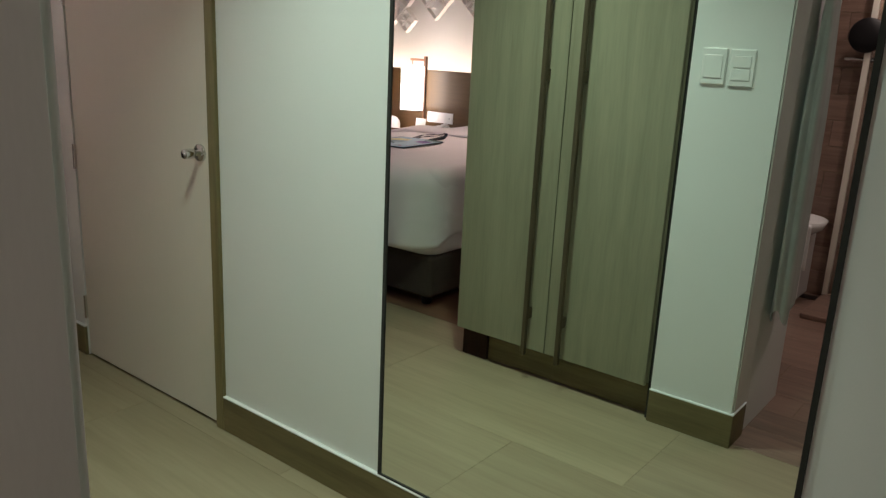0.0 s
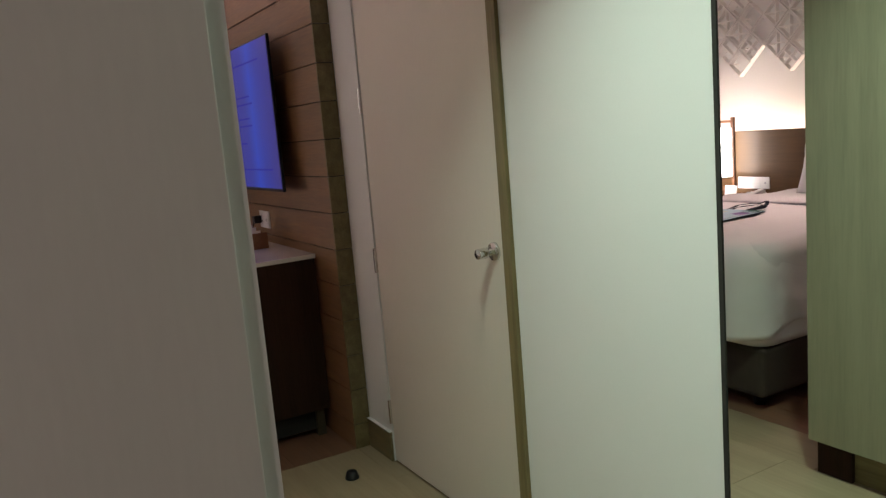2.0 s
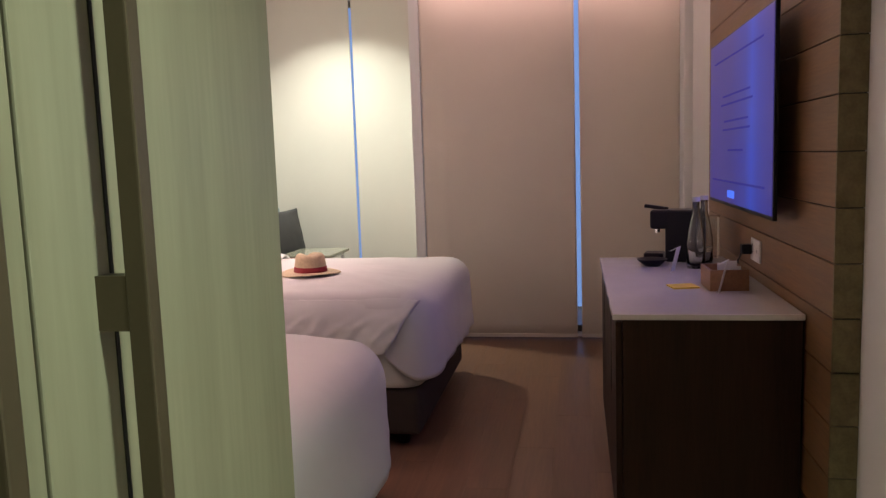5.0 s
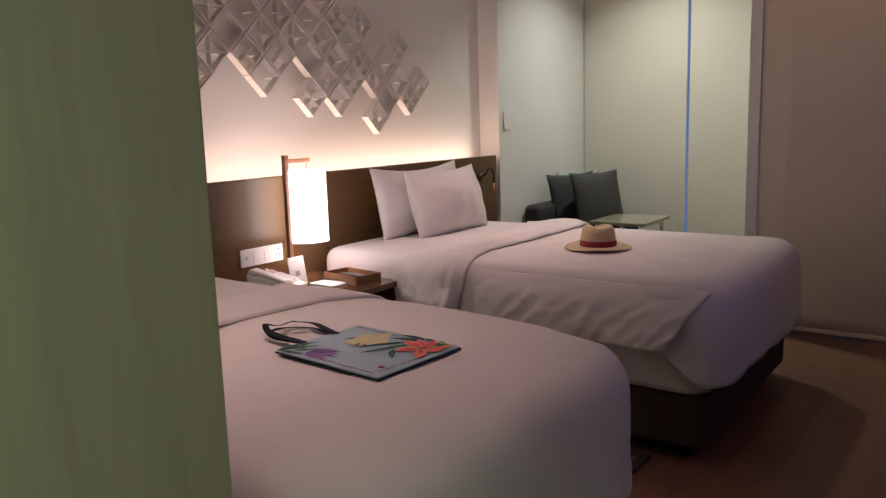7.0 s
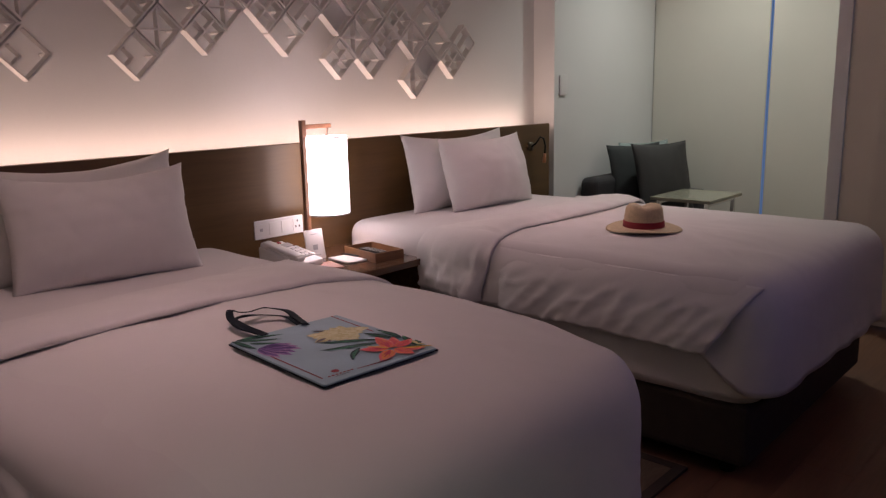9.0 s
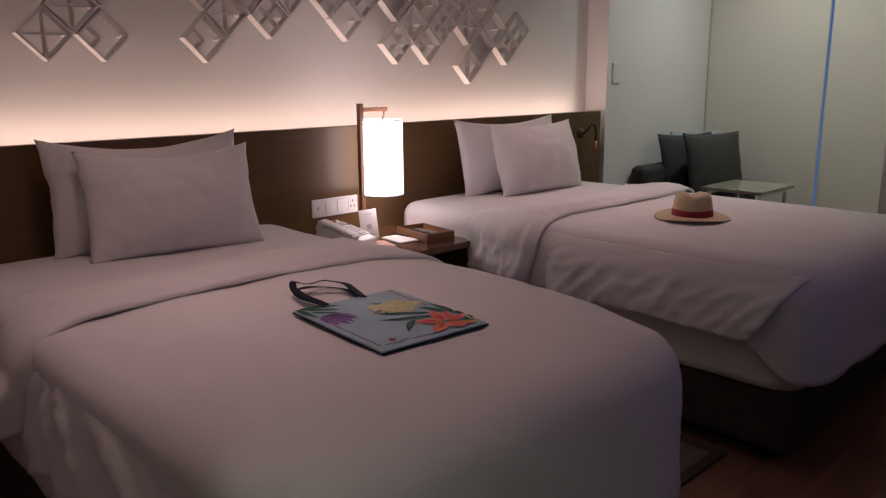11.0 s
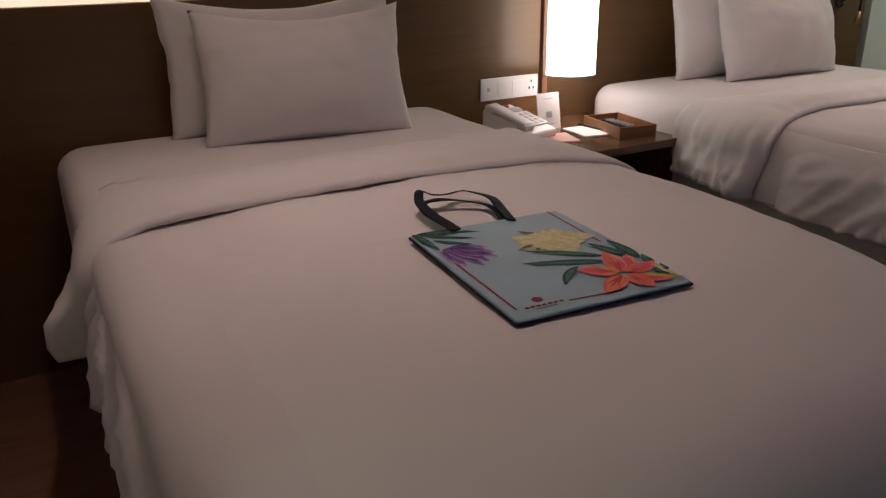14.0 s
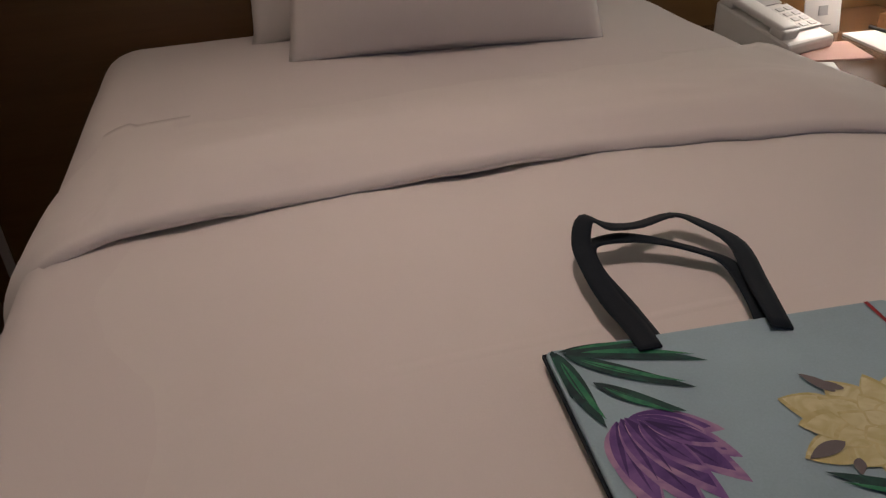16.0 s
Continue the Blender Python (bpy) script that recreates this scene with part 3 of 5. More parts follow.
# ---- television wall ----
def television():
    ob = thing("television", "wide flat television on the plank wall, lit violet-blue", "television", pose(4.331, 0.115, 1.492, 0, 0, 0.0))
    part("housing", box(-0.597, 0.597, 0.026, 0.04, -0.353, 0.353, 0.003), BLACKP, ob)
    part("back_box", box(-0.42, 0.42, -0.018, 0.026, -0.30, 0.12, 0.006), BLACKP, ob)
    part("bracket", box(-0.14, 0.14, -0.039, -0.018, -0.15, 0.10), BLACKP, ob)
    s = part("screen", box(-0.589, 0.589, 0.0405, 0.042, -0.338, 0.345), SCREEN, ob, "lit violet-blue screen")
    for z, w in ((0.26, 0.50), (0.105, 0.30), (0.07, 0.34), (0.0, 0.27), (-0.035, 0.30), (-0.12, 0.18), (-0.25, 0.54)):
        part("text_bar", box(-w + 0.05, w - 0.02, 0.0425, 0.043, z - 0.004, z + 0.004), SCREENLINE, s)
    part("mark", box(0.02, 0.16, 0.0425, 0.043, -0.315, -0.285), SCREENMARK, s)


def console():
    ob = thing("console_cabinet", "dark reddish-brown console cabinet with white stone top", "cabinet")
    part("worktop", box(3.605, 4.995, 0.083, 0.672, 0.838, 0.858, 0.003), STONE, ob, "glossy white stone top")
    part("body", box(3.615, 4.985, 0.088, 0.640, 0.13, 0.838, 0.002), CONSOLEWOOD, ob)
    for i in range(4):
        x0 = 3.617 + i * 0.342
        d = part("door", box(x0 + 0.002, x0 + 0.339, 0.642, 0.662, 0.135, 0.828, 0.002), CONSOLEWOOD, ob)
        part("pull_gap", box(x0 + (0.325 if i % 2 == 0 else 0.006), x0 + (0.335 if i % 2 == 0 else 0.016), 0.6615, 0.6635, 0.5, 0.78), DARKGAP, d)
    # solid black block: the shade under the cabinet put in as colour
    part("recess_shade", box(3.66, 4.94, 0.12, 0.60, 0.03, 0.13), DARKGAP, ob)
    for x in (3.66, 4.94):
        for y in (0.13, 0.61):
            part("leg", box(x - 0.02, x + 0.02, y - 0.02, y + 0.02, 0, 0.13, 0.002), BRONZE, ob)


def coffee_machine():
    ob = thing("coffee_machine", "black capsule coffee machine with raised lever", "coffee machine", pose(4.86, 0.315, 0.858, 0, 0, -12))
    part("body", box(-0.058, 0.058, -0.13, 0.05, 0.0, 0.245, 0.012, 3), BLACKP, ob)
    part("head", box(-0.058, 0.058, 0.03, 0.12, 0.155, 0.245, 0.014, 3), BLACKP, ob)
    part("water_tank", box(-0.052, 0.052, -0.19, -0.132, 0.02, 0.215, 0.01), GLASS, ob)
    part("drip_tray", box(-0.05, 0.05, 0.06, 0.15, 0.0, 0.04, 0.006), BLACKP, ob)
    part("lever", tube([(0, 0.04, 0.245), (0, 0.10, 0.255), (0, 0.15, 0.262)], 0.009, 10), BLACKP, ob)
    part("spout", tube([(0, 0.09, 0.156), (0, 0.09, 0.135)], 0.012, 12), CHROME, ob)
    dish = thing("black_saucer", "flat black saucer on the console", "saucer", pose(4.70, 0.445, 0.858))
    part("plate", lathe([(0.0, 0.0), (0.035, 0.0), (0.068, 0.030), (0.065, 0.033), (0.033, 0.006), (0.0, 0.006)], 32), BLACKP, dish, smooth=True)


def bottle(x, y):
    ob = thing("glass_bottle", "clear tall glass water bottle", "bottle", pose(x, y, 0.858) @ Matrix.Diagonal((1.02, 1.02, 1.14, 1)), group="glass bottles on the console")
    part("glass", lathe([(0.0, 0.0), (0.036, 0.0), (0.039, 0.02), (0.037, 0.11), (0.026, 0.17), (0.015, 0.215), (0.0145, 0.255), (0.017, 0.257), (0.017, 0.265), (0.012, 0.265), (0.012, 0.215), (0.023, 0.168), (0.034, 0.108), (0.036, 0.02), (0.0, 0.008)], 28), GLASS, ob, smooth=True)
    part("cap", lathe([(0.0, 0.275), (0.018, 0.275), (0.018, 0.258)], 20), GREYP, ob)


def tissue_tray():
    ob = thing("wooden_tray_box", "small wooden box of sachets and cups on the console", "box", pose(4.115, 0.235, 0.858, 0, 0, 2) @ Matrix.Diagonal((0.9, 0.92, 0.92, 1)))
    part("box", boxes((-0.10, 0.10, -0.075, 0.075, 0, 0.008), (-0.10, 0.10, -0.075, -0.067, 0.008, 0.085), (-0.10, 0.10, 0.067, 0.075, 0.008, 0.085), (-0.10, -0.092, -0.067, 0.067, 0.008, 0.085), (0.092, 0.10, -0.067, 0.067, 0.008, 0.085)), TRAYWOOD, ob)
    for i in range(4):
        part("sachet", box(-0.07 + i * 0.035, -0.064 + i * 0.035, -0.05 + 0.02 * (i % 2), -0.01 + 0.03 * (i % 2), 0.01, 0.096 + 0.006 * (i % 3)), PAPER, ob)
    for x, y, h, a in ((3.985, 0.265, 0.125, 72), (4.52, 0.365, 0.110, 66)):
        c = thing("tent_card", "small folded white card standing on the console", "card", pose(x, y, 0.858, 0, 0, a))
        part("card", boxes((-0.001, 0.001, -0.028, 0.028, 0, h)), PAPER, c, m=pose(0.012, 0, 0.0, 0, -14, 0))
        part("flap", boxes((-0.001, 0.001, -0.028, 0.028, 0, 0.034)), PAPER, c, m=pose(0.0125 - h * 0.242, 0, h * 0.969, 0, 118, 0))
    y = thing("yellow_leaflet", "small yellow leaflet lying on the console", "leaflet", pose(4.12, 0.385, 0.858, 0, 0, 12))
    part("sheet", box(-0.045, 0.045, -0.05, 0.05, 0, 0.006, 0.001), YELLOW, y)


def tv_socket():
    ob = rocker_switch(4.31, 0.077, 0.972, 0.155, 0.090, ["socket", "jack"], 180, "white double wall socket with a black plug in it")
    p = part("plug", box(-0.075, -0.03, -0.05, -0.011, -0.02, 0.02, 0.006), BLACKP, ob)
    part("cord", tube([(-0.055, -0.045, -0.01), (-0.06, -0.06, -0.05), (-0.06, -0.05, -0.105)], 0.004, 8), BLACKP, p)


television()
console()
coffee_machine()
bottle(4.62, 0.265)
bottle(4.72, 0.215)
tissue_tray()
tv_socket()


# ---- beds ----
def perimeter(x0, x1, y0, y1, r, n):
    """Points and outward normals round a rectangle with rounded corners."""
    pts = []
    cs = [(x1 - r, y0 + r, -90), (x1 - r, y1 - r, 0), (x0 + r, y1 - r, 90), (x0 + r, y0 + r, 180)]
    segs = []
    for i, (cx, cy, a) in enumerate(cs):
        segs.append([(cx + r * math.cos(radians(a + 90 * k / 8)), cy + r * math.sin(radians(a + 90 * k / 8)), radians(a + 90 * k / 8)) for k in range(9)])
    for i in range(4):
        pts += segs[i]
        (ax, ay, aa), (bx, by, ba) = segs[i][-1], segs[(i + 1) % 4][0]
        d = math.hypot(bx - ax, by - ay)
        k = max(1, int(d / n))
        for j in range(1, k):
            pts.append((ax + (bx - ax) * j / k, ay + (by - ay) * j / k, aa))
    return pts


def foot_w(z):
    return smooth01((0.80 - z) / 0.35)


def padded_slab(x0, x1, y0, y1, z0, z1, r=0.12, edge=0.07, wave=0.0, flare=0.0, seed=0.0, crown=0.0, step=0.03, wrinkle=0.002, hem=0.0, side_hem=None, crease=0.0):
    """A soft slab or hanging cover: rounded shoulders, side folds that grow towards the hem, lightly creased top."""
    P = perimeter(x0, x1, y0, y1, r, step)
    bm = bmesh.new()
    rings = []
    cx, cy = (x0 + x1) / 2, (y0 + y1) / 2
    levels = []
    nside = 12
    for i in range(nside):
        levels.append(("side", i / nside))
    for i in range(7):
        levels.append(("turn", i / 6))
    ins = [0.02, 0.05, 0.09, 0.14, 0.2, 0.27, 0.34, 0.42, 0.5, 0.58, 0.66, 0.74, 0.82, 0.9, 0.97]
    for i in ins:
        levels.append(("top", i))
    for kind, f in levels:
        ring = []
        for j, (px, py, a) in enumerate(P):
            s = j / len(P) * 2 * math.pi
            foot = 1 - f if kind == "side" else 0.0
            fold = wave * foot ** 1.3 * (nz(px * 6.5 + seed, py * 6.5, foot * 0.8) * 1.5 + 0.5 * math.sin((px + py) * 23 + seed + 2 * foot))
            out = fold + flare * foot
            nx, ny = math.cos(a), math.sin(a)
            if kind == "side":
                hz = z0 + hem * nz(px * 3 + seed, py * 3)
                if side_hem is not None:
                    hz += (side_hem - z0) * smooth01((abs(nx) - 0.75) / 0.25) * smooth01((py - y0 - 0.06) / 0.25)
                z = hz + (z1 - edge - hz) * f
                x, y = px + nx * out, py + ny * out
            elif kind == "turn":
                t = f * math.pi / 2
                x, y = px - nx * edge * (1 - math.cos(t)), py - ny * edge * (1 - math.cos(t))
                z = z1 - edge + edge * math.sin(t)
            else:
                bx, by = px - nx * edge, py - ny * edge
                sx = cx + (bx - cx) * (1 - f)
                sy = cy + (by - cy) * (1 - f)
                x, y = sx, sy
                z = z1 + crown * math.sin(min(1, f * 1.6) * math.pi / 2)
            if crease and kind != "top":
                k = 1.0 if kind == "side" else 1 - f
                q = nz(px * 7 + z * 5 + seed, py * 5 - z * 7, seed) + 0.5 * nz(px * 17 - z * 9, py * 13 + z * 13, seed + 3)
                ridge = max(0.0, 1 - 2.3 * abs(nz(py * 9 + z * 8 + px * 6 + seed, (py - z) * 2.6 + px, seed))) ** 2
                amp = k * crease * (0.35 + 0.65 * abs(nx)) * (0.45 * (abs(q) - 0.22) + 0.62 * ridge * (0.4 + 0.6 * foot_w(z)))
                x, y = x + nx * amp, y + ny * amp
            if kind != "side":
                z += wrinkle * (nz(x * 5 + seed, y * 5, 1.3) * 1.6 + nz(x * 16 + seed, y * 9, 4.1) * 0.6)
            ring.append(bm.verts.new((x, y, z)))
        rings.append(ring)
    n = len(P)
    for a, b in zip(rings, rings[1:]):
        for j in range(n):
            bm.faces.new((a[j], a[(j + 1) % n], b[(j + 1) % n], b[j]))
    bm.faces.new(rings[-1])
    bm.faces.new(rings[0][::-1])
    bmesh.ops.recalc_face_normals(bm, faces=bm.faces)
    return bm


def turndown(x0, x1, y0, y1, z, hang_l, hang_r, tip_l, seed, skew=0.0, flare=0.06, creased=0.0):
    """The duvet's folded-back band across the bed: soft front roll, rounded over both edges, hanging down the sides."""
    cx, hw, rad = (x0 + x1) / 2, (x1 - x0) / 2, 0.125
    flat = hw - rad

    def f(u, v):
        side = -1 if u < 0.5 else 1
        front = (1 - v) ** 2
        hang = hang_l + tip_l * math.exp(-((v - 0.08) / 0.17) ** 2) if side < 0 else hang_r + 0.03 * front
        s = abs(2 * u - 1) * (flat + rad * math.pi / 2 + hang)
        gx = cx + side * min(s, hw)
        sag = 0.010 * math.sin(gx * 4.1 + seed) + 0.014 * nz(s * 5 * side + seed, 2.2) + 0.006 * nz(s * 15 * side + seed, 5.2)
        yy = y0 + sag + skew * max(0.0, (gx - cx) / hw) ** 1.5 * (1 - v) + (y1 - y0) * v
        puff = 0.024 * math.sin(min(1, v / 0.2) * math.pi / 2) - 0.045 * smooth01((v - 0.3) / 0.7)
        puff += 0.006 * nz(s * 4 * side + seed, v * 3) + 0.003 * nz(s * 11 * side, v * 9 + seed)
        drop = 0.0
        if side > 0 and hang_r > 0.05:
            e = smooth01((s / flat - 0.72) / 0.4)
            puff *= 1 - 0.8 * e
            drop = 0.022 * e
        if side < 0:
            e = smooth01((s / flat - 0.70) / 0.45)
            puff *= 1 - 0.35 * e
            drop = 0.014 * e
        if s < flat:
            return (cx + side * s, yy, z - 0.022 - drop + puff)
        a = min(math.pi / 2, (s - flat) / rad)
        d = max(0.0, s - flat - rad * math.pi / 2)
        r = rad + puff * 0.6 + flare * 0.30 * (a / 1.5708) ** 2 * (1 - v) ** 0.7 * smooth01(v / 0.11)
        k = min(1.0, d / 0.12)
        out = (0.012 * nz(d * 10 + seed, v * 6, side) + 0.016 * max(0.0, 1 - 2.4 * abs(nz(d * 4 + v * 3 + seed, v * 9 - d * 3, side))) ** 2) * k + flare * 0.75 * smooth01(d / 0.10) * (1 - v) ** 0.7 * smooth01(v / 0.11)
        if creased and side < 0:
            w = smooth01((s - flat * 0.80) / 0.25)
            out += creased * w * (max(0.0, 1 - 2.6 * abs(nz(v * 7 + d * 5 + seed, v * 3 - d * 6, 2.0))) ** 2 + 0.5 * nz(v * 15 + seed, d * 14, 5.0))
        y2 = yy + 0.25 * d * (1 - v) + 0.02 * k * nz(v * 5, d * 6 + seed)
        return (cx + side * (flat + r * math.sin(a) + out), y2, z - 0.022 - drop - rad + r * math.cos(a) - d)
    return sheet(f, 140, 24, 0.012)


def widen(bm, x0, x1, yf, k):
    """Lets one side run out by k metres behind a rounded foot corner."""
    for v in bm.verts:
        v.co.x += k * (v.co.x - x0) / (x1 - x0) * math.sin(min(1.0, max(0.0, (v.co.y - yf) / 0.75)) * math.pi / 2)
    return bm


def side_folds(bm, x_side, y_tip, amount):
    """A fan of pulls in the hanging side, spreading down and footwards from under the band's corner."""
    for v in bm.verts:
        y, z = v.co.y, v.co.z
        w = smooth01((x_side + 0.09 - v.co.x) / 0.08) * smooth01((0.735 - z) / 0.14)
        if w <= 0 or y > y_tip:
            continue
        dy, dz = y_tip - y, 0.84 - z
        r, ang = math.hypot(dy, dz), math.atan2(dz, dy)
        near = smooth01((r - 0.08) / 0.2) * (1 - smooth01((r - 0.55) / 0.6))
        ridge = 0.5 + 0.5 * math.sin(ang * 17 + 0.9 * nz(y * 2.6, z * 3.0, 7.0) + 0.6)
        v.co.x -= amount * w * (near * (ridge ** 2 - 0.25) + 0.18 * nz(y * 4.0 + z * 3, z * 3.0, 3.0))
    return bm


def bed(x0, x1, yf, label, seed, group="twin beds", k=0.0):
    ob = thing("bed", label, "bed", group=group)
    part("base", box(x0 + 0.02, x1 - 0.02, yf + 0.055, 3.62, 0.065, 0.30, 0.025, 3), BASEFAB, ob, "dark brown upholstered bed base")
    part("mattress", widen(padded_slab(x0 + 0.015, x1 - 0.015, yf + 0.05, 3.625, 0.302, 0.755, 0.09, 0.075, 0.004, 0.0, seed, 0.012), x0, x1, yf, k * 0.7), SHEET, ob, "mattress in a white fitted sheet", True)
    for x in (x0 + 0.12, x1 - 0.12):
        for y in (yf + 0.16, 3.45):
            part("leg", lathe([(0.0, 0.0), (0.028, 0.0), (0.034, 0.066), (0.0, 0.066)], 16), BLACKP, ob, m=pose(x, y, 0))
    return ob


def duvet(x0, x1, yf, yb, seed, band, side_hem, crease, wave, label, k=0.0, folds=0.0):
    ob = thing("duvet", label, "duvet", group="duvets on the beds")
    bm = widen(padded_slab(x0, x1, yf, yb, 0.335, 0.758, 0.14, 0.13, wave, 0.010, seed, 0.020, 0.018, 0.004, 0.02, side_hem, crease), x0, x1, yf, k)
    if folds:
        side_folds(bm, x0, 2.60, folds)
    part("cover", bm, LINENC if side_hem > 0.45 else LINEN, ob, smooth=True)
    part("turned_band", turndown(x0, x1 + k, z=0.805, seed=seed, **band), LINENC if side_hem > 0.45 else LINEN, ob, "folded-back band of the duvet", True)
    return ob


def side_flap(ob, x, y0, y1, z_hem, z_top):
    """The loose long side of the cover hanging over the tucked foot corner, its front edge slanting back to the hem."""
    def f(u, v):
        z = z_top + (z_hem - z_top) * v
        front = y0 + 0.155 * v ** 0.9
        y = front + (y1 - front) * u
        near = math.exp(-u * 3.2)
        turn = math.asin(min(1.0, max(0.0, (z - 0.628) / 0.13)))
        base = x + 0.13 * (1 - math.cos(turn))
        puff = 0.052 * smooth01(v * 1.1) * (0.6 + 0.4 * near)
        pull = max(0.0, 1 - 2.8 * abs(nz(y * 9 + z * 10, (y - z) * 2.8, 4.0))) ** 2
        fine = max(0.0, 1 - 3.2 * abs(nz(y * 17 + z * 15, (y - z) * 5.0, 9.0))) ** 2
        out = -0.006 + puff + (0.012 * pull + 0.006 * fine) * smooth01(v * 1.6)
        hem = 0.010 * nz(y * 6, 3.0) + 0.006 * nz(y * 19, 1.0)
        tail = smooth01((1 - u) / 0.15)
        return (base - out * tail + 0.010 * (1 - tail), y, z + hem * v)
    part("side_flap", sheet(f, 60, 22, 0.010), LINENC, ob, "loose creased side of the cover", True)


def pillow(x, y, z, w, h, t, lean, turn, dip, seed, label):
    ob = thing("pillow", label, "pillow", pose(x, y, z, 90 - lean, 0, turn), group="white bed pillows")

    def half(sign):
        def f(u, v):
            a, b = 2 * u - 1, 2 * v - 1
            thick = t / 2 * (max(0, 1 - abs(a) ** 2.0) ** 0.60) * (max(0, 1 - abs(b) ** 2.0) ** 0.62)
            thick *= 1 + 0.10 * nz(a * 2.2 + seed, b * 2.2, 3)
            pinch_x = 1 - 0.06 * (1 - b * b) - 0.02 * nz(b * 3, seed) - 0.008 * nz(b * 11, seed)
            pinch_y = 1 - dip * (1 - a * a) * (1 if b > 0 else 0.25) - 0.012 * nz(a * 3, seed)
            rim = max(abs(a), abs(b)) ** 4
            pucker = 0.010 * rim * nz(a * 9 + seed, b * 9, sign * 2.0) + 0.005 * rim * nz(a * 21 + seed, b * 21, sign)
            c = thick * sign + (0.004 * nz(a * 3.5 + seed, b * 3.5, sign) + pucker) * (1 - a ** 8) * (1 - b ** 8)
            return (a * w / 2 * pinch_x, (b * pinch_y + 1) * h / 2, c)
        return f
    bm = sheet(half(1), 40, 30)
    b2 = sheet(half(-1), 40, 30)
    me = bpy.data.meshes.new("tmp")
    b2.to_mesh(me)
    b2.free()
    bm.from_mesh(me)
    bpy.data.meshes.remove(me)
    bmesh.ops.remove_doubles(bm, verts=bm.verts, dist=1e-5)
    bmesh.ops.recalc_face_normals(bm, faces=bm.faces)
    part("case", bm, LINENC, ob, smooth=True)
    return ob


B1 = (2.462, 3.672)
B2 = (4.545, 5.965)
bed(*B1, 1.455, "white-sheeted twin bed on dark upholstered base near the wardrobe", 1.0, k=0.22)
bed(*B2, 1.475, "white-sheeted twin bed on dark upholstered base near the window", 7.0)
duvet(B1[0] + 0.012, B1[1] + 0.015, 1.43, 2.95, 1.0, dict(y0=2.635, y1=3.06, hang_l=0.045, hang_r=0.09, tip_l=0.125, skew=-0.10, flare=0.090), 0.40, 0.014, 0.012, "smooth white cotton duvet with its head end folded back", 0.205, 0.034)
duvet_2 = duvet(B2[0] - 0.015, B2[1] + 0.015, 1.45, 2.95, 7.0, dict(y0=2.64, y1=3.07, hang_l=0.135, hang_r=0.03, tip_l=0.02, skew=0.03, flare=0.055, creased=0.015), 0.50, 0.006, 0.006, "creased white cotton duvet with its head end folded back")
side_flap(duvet_2, B2[0] - 0.018, 1.510, 2.66, 0.485, 0.725)
pillow(3.205, 3.475, 0.752, 0.79, 0.440, 0.20, 9, 0, 0.27, 1.0, "plump white pillow leaning on the headboard behind another")
pillow(3.195, 3.252, 0.752, 0.645, 0.418, 0.25, 20, -9, 0.22, 4.0, "plump white pillow leaning on the one behind it")
pillow(5.305, 3.44, 0.752, 0.84, 0.425, 0.24, 12, 0, 0.20, 7.0, "plump white pillow leaning on the headboard behind another")
pillow(5.350, 3.265, 0.752, 0.66, 0.412, 0.28, 17, -3, 0.16, 9.0, "plump white pillow leaning on the one behind it")


def headboard():
    ob = thing("headboard", "long dark brown veneer headboard with light glowing behind its top", "headboard")
    part("panel", box(2.0625, 6.395, 3.632, 3.672, 0.0, 1.160, 0.003), HEADWOOD, ob)
    part("edge_strip", box(2.118, 2.140, 3.622, 3.6315, 0.20, 1.155, 0.002), GREYP, ob, "pale upright edge strip")
    part("side_return", box(2.0615, 2.074, 2.95, 3.631, 0.0, 1.160, 0.002), HEADWOOD, ob)
    part("backing", box(2.065, 6.395, 3.674, 3.70, 0.0, 1.08), DARKGAP, ob)
    part("light_trough", box(2.065, 6.395, 3.702, 3.826, 1.02, 1.06), WHITEP, ob)
    part("light_strip", box(2.10, 6.35, 3.72, 3.75, 1.061, 1.068), LEDCOVER, ob)


def bedside_lamp():
    ob = thing("bedside_lamp", "lit white cylinder shade hanging from a wooden bracket on the headboard", "lamp")
    part("post", box(4.204, 4.228, 3.462, 3.486, 0.630, 1.272, 0.002), LAMPWOOD, ob, "reddish wooden post")
    part("arm", box(4.228, 4.375, 3.463, 3.485, 1.232, 1.252, 0.002), LAMPWOOD, ob)
    s = part("shade", lathe([(0.102, 0.835), (0.103, 0.839), (0.103, 1.190), (0.102, 1.194)], 48), SHADE, ob, "lit white fabric cylinder shade", True, pose(4.325, 3.455, 0))
    for z in (0.836, 1.193):
        part("rim", lathe([(0.101, z - 0.003), (0.1045, z - 0.003), (0.1045, z + 0.003), (0.101, z + 0.003), (0.101, z - 0.003)], 48), WHITEP, s)
    part("hanger", tube([(4.36, 3.474, 1.235), (4.355, 3.47, 1.215), (4.330, 3.458, 1.17)], 0.005, 8), CHROME, ob)
    part("bulb", lathe([(0.0, 0.96), (0.03, 0.98), (0.034, 1.01), (0.02, 1.06), (0.0, 1.07)], 16), LAMPFACE, ob, smooth=True, m=pose(4.325, 3.455, 0))



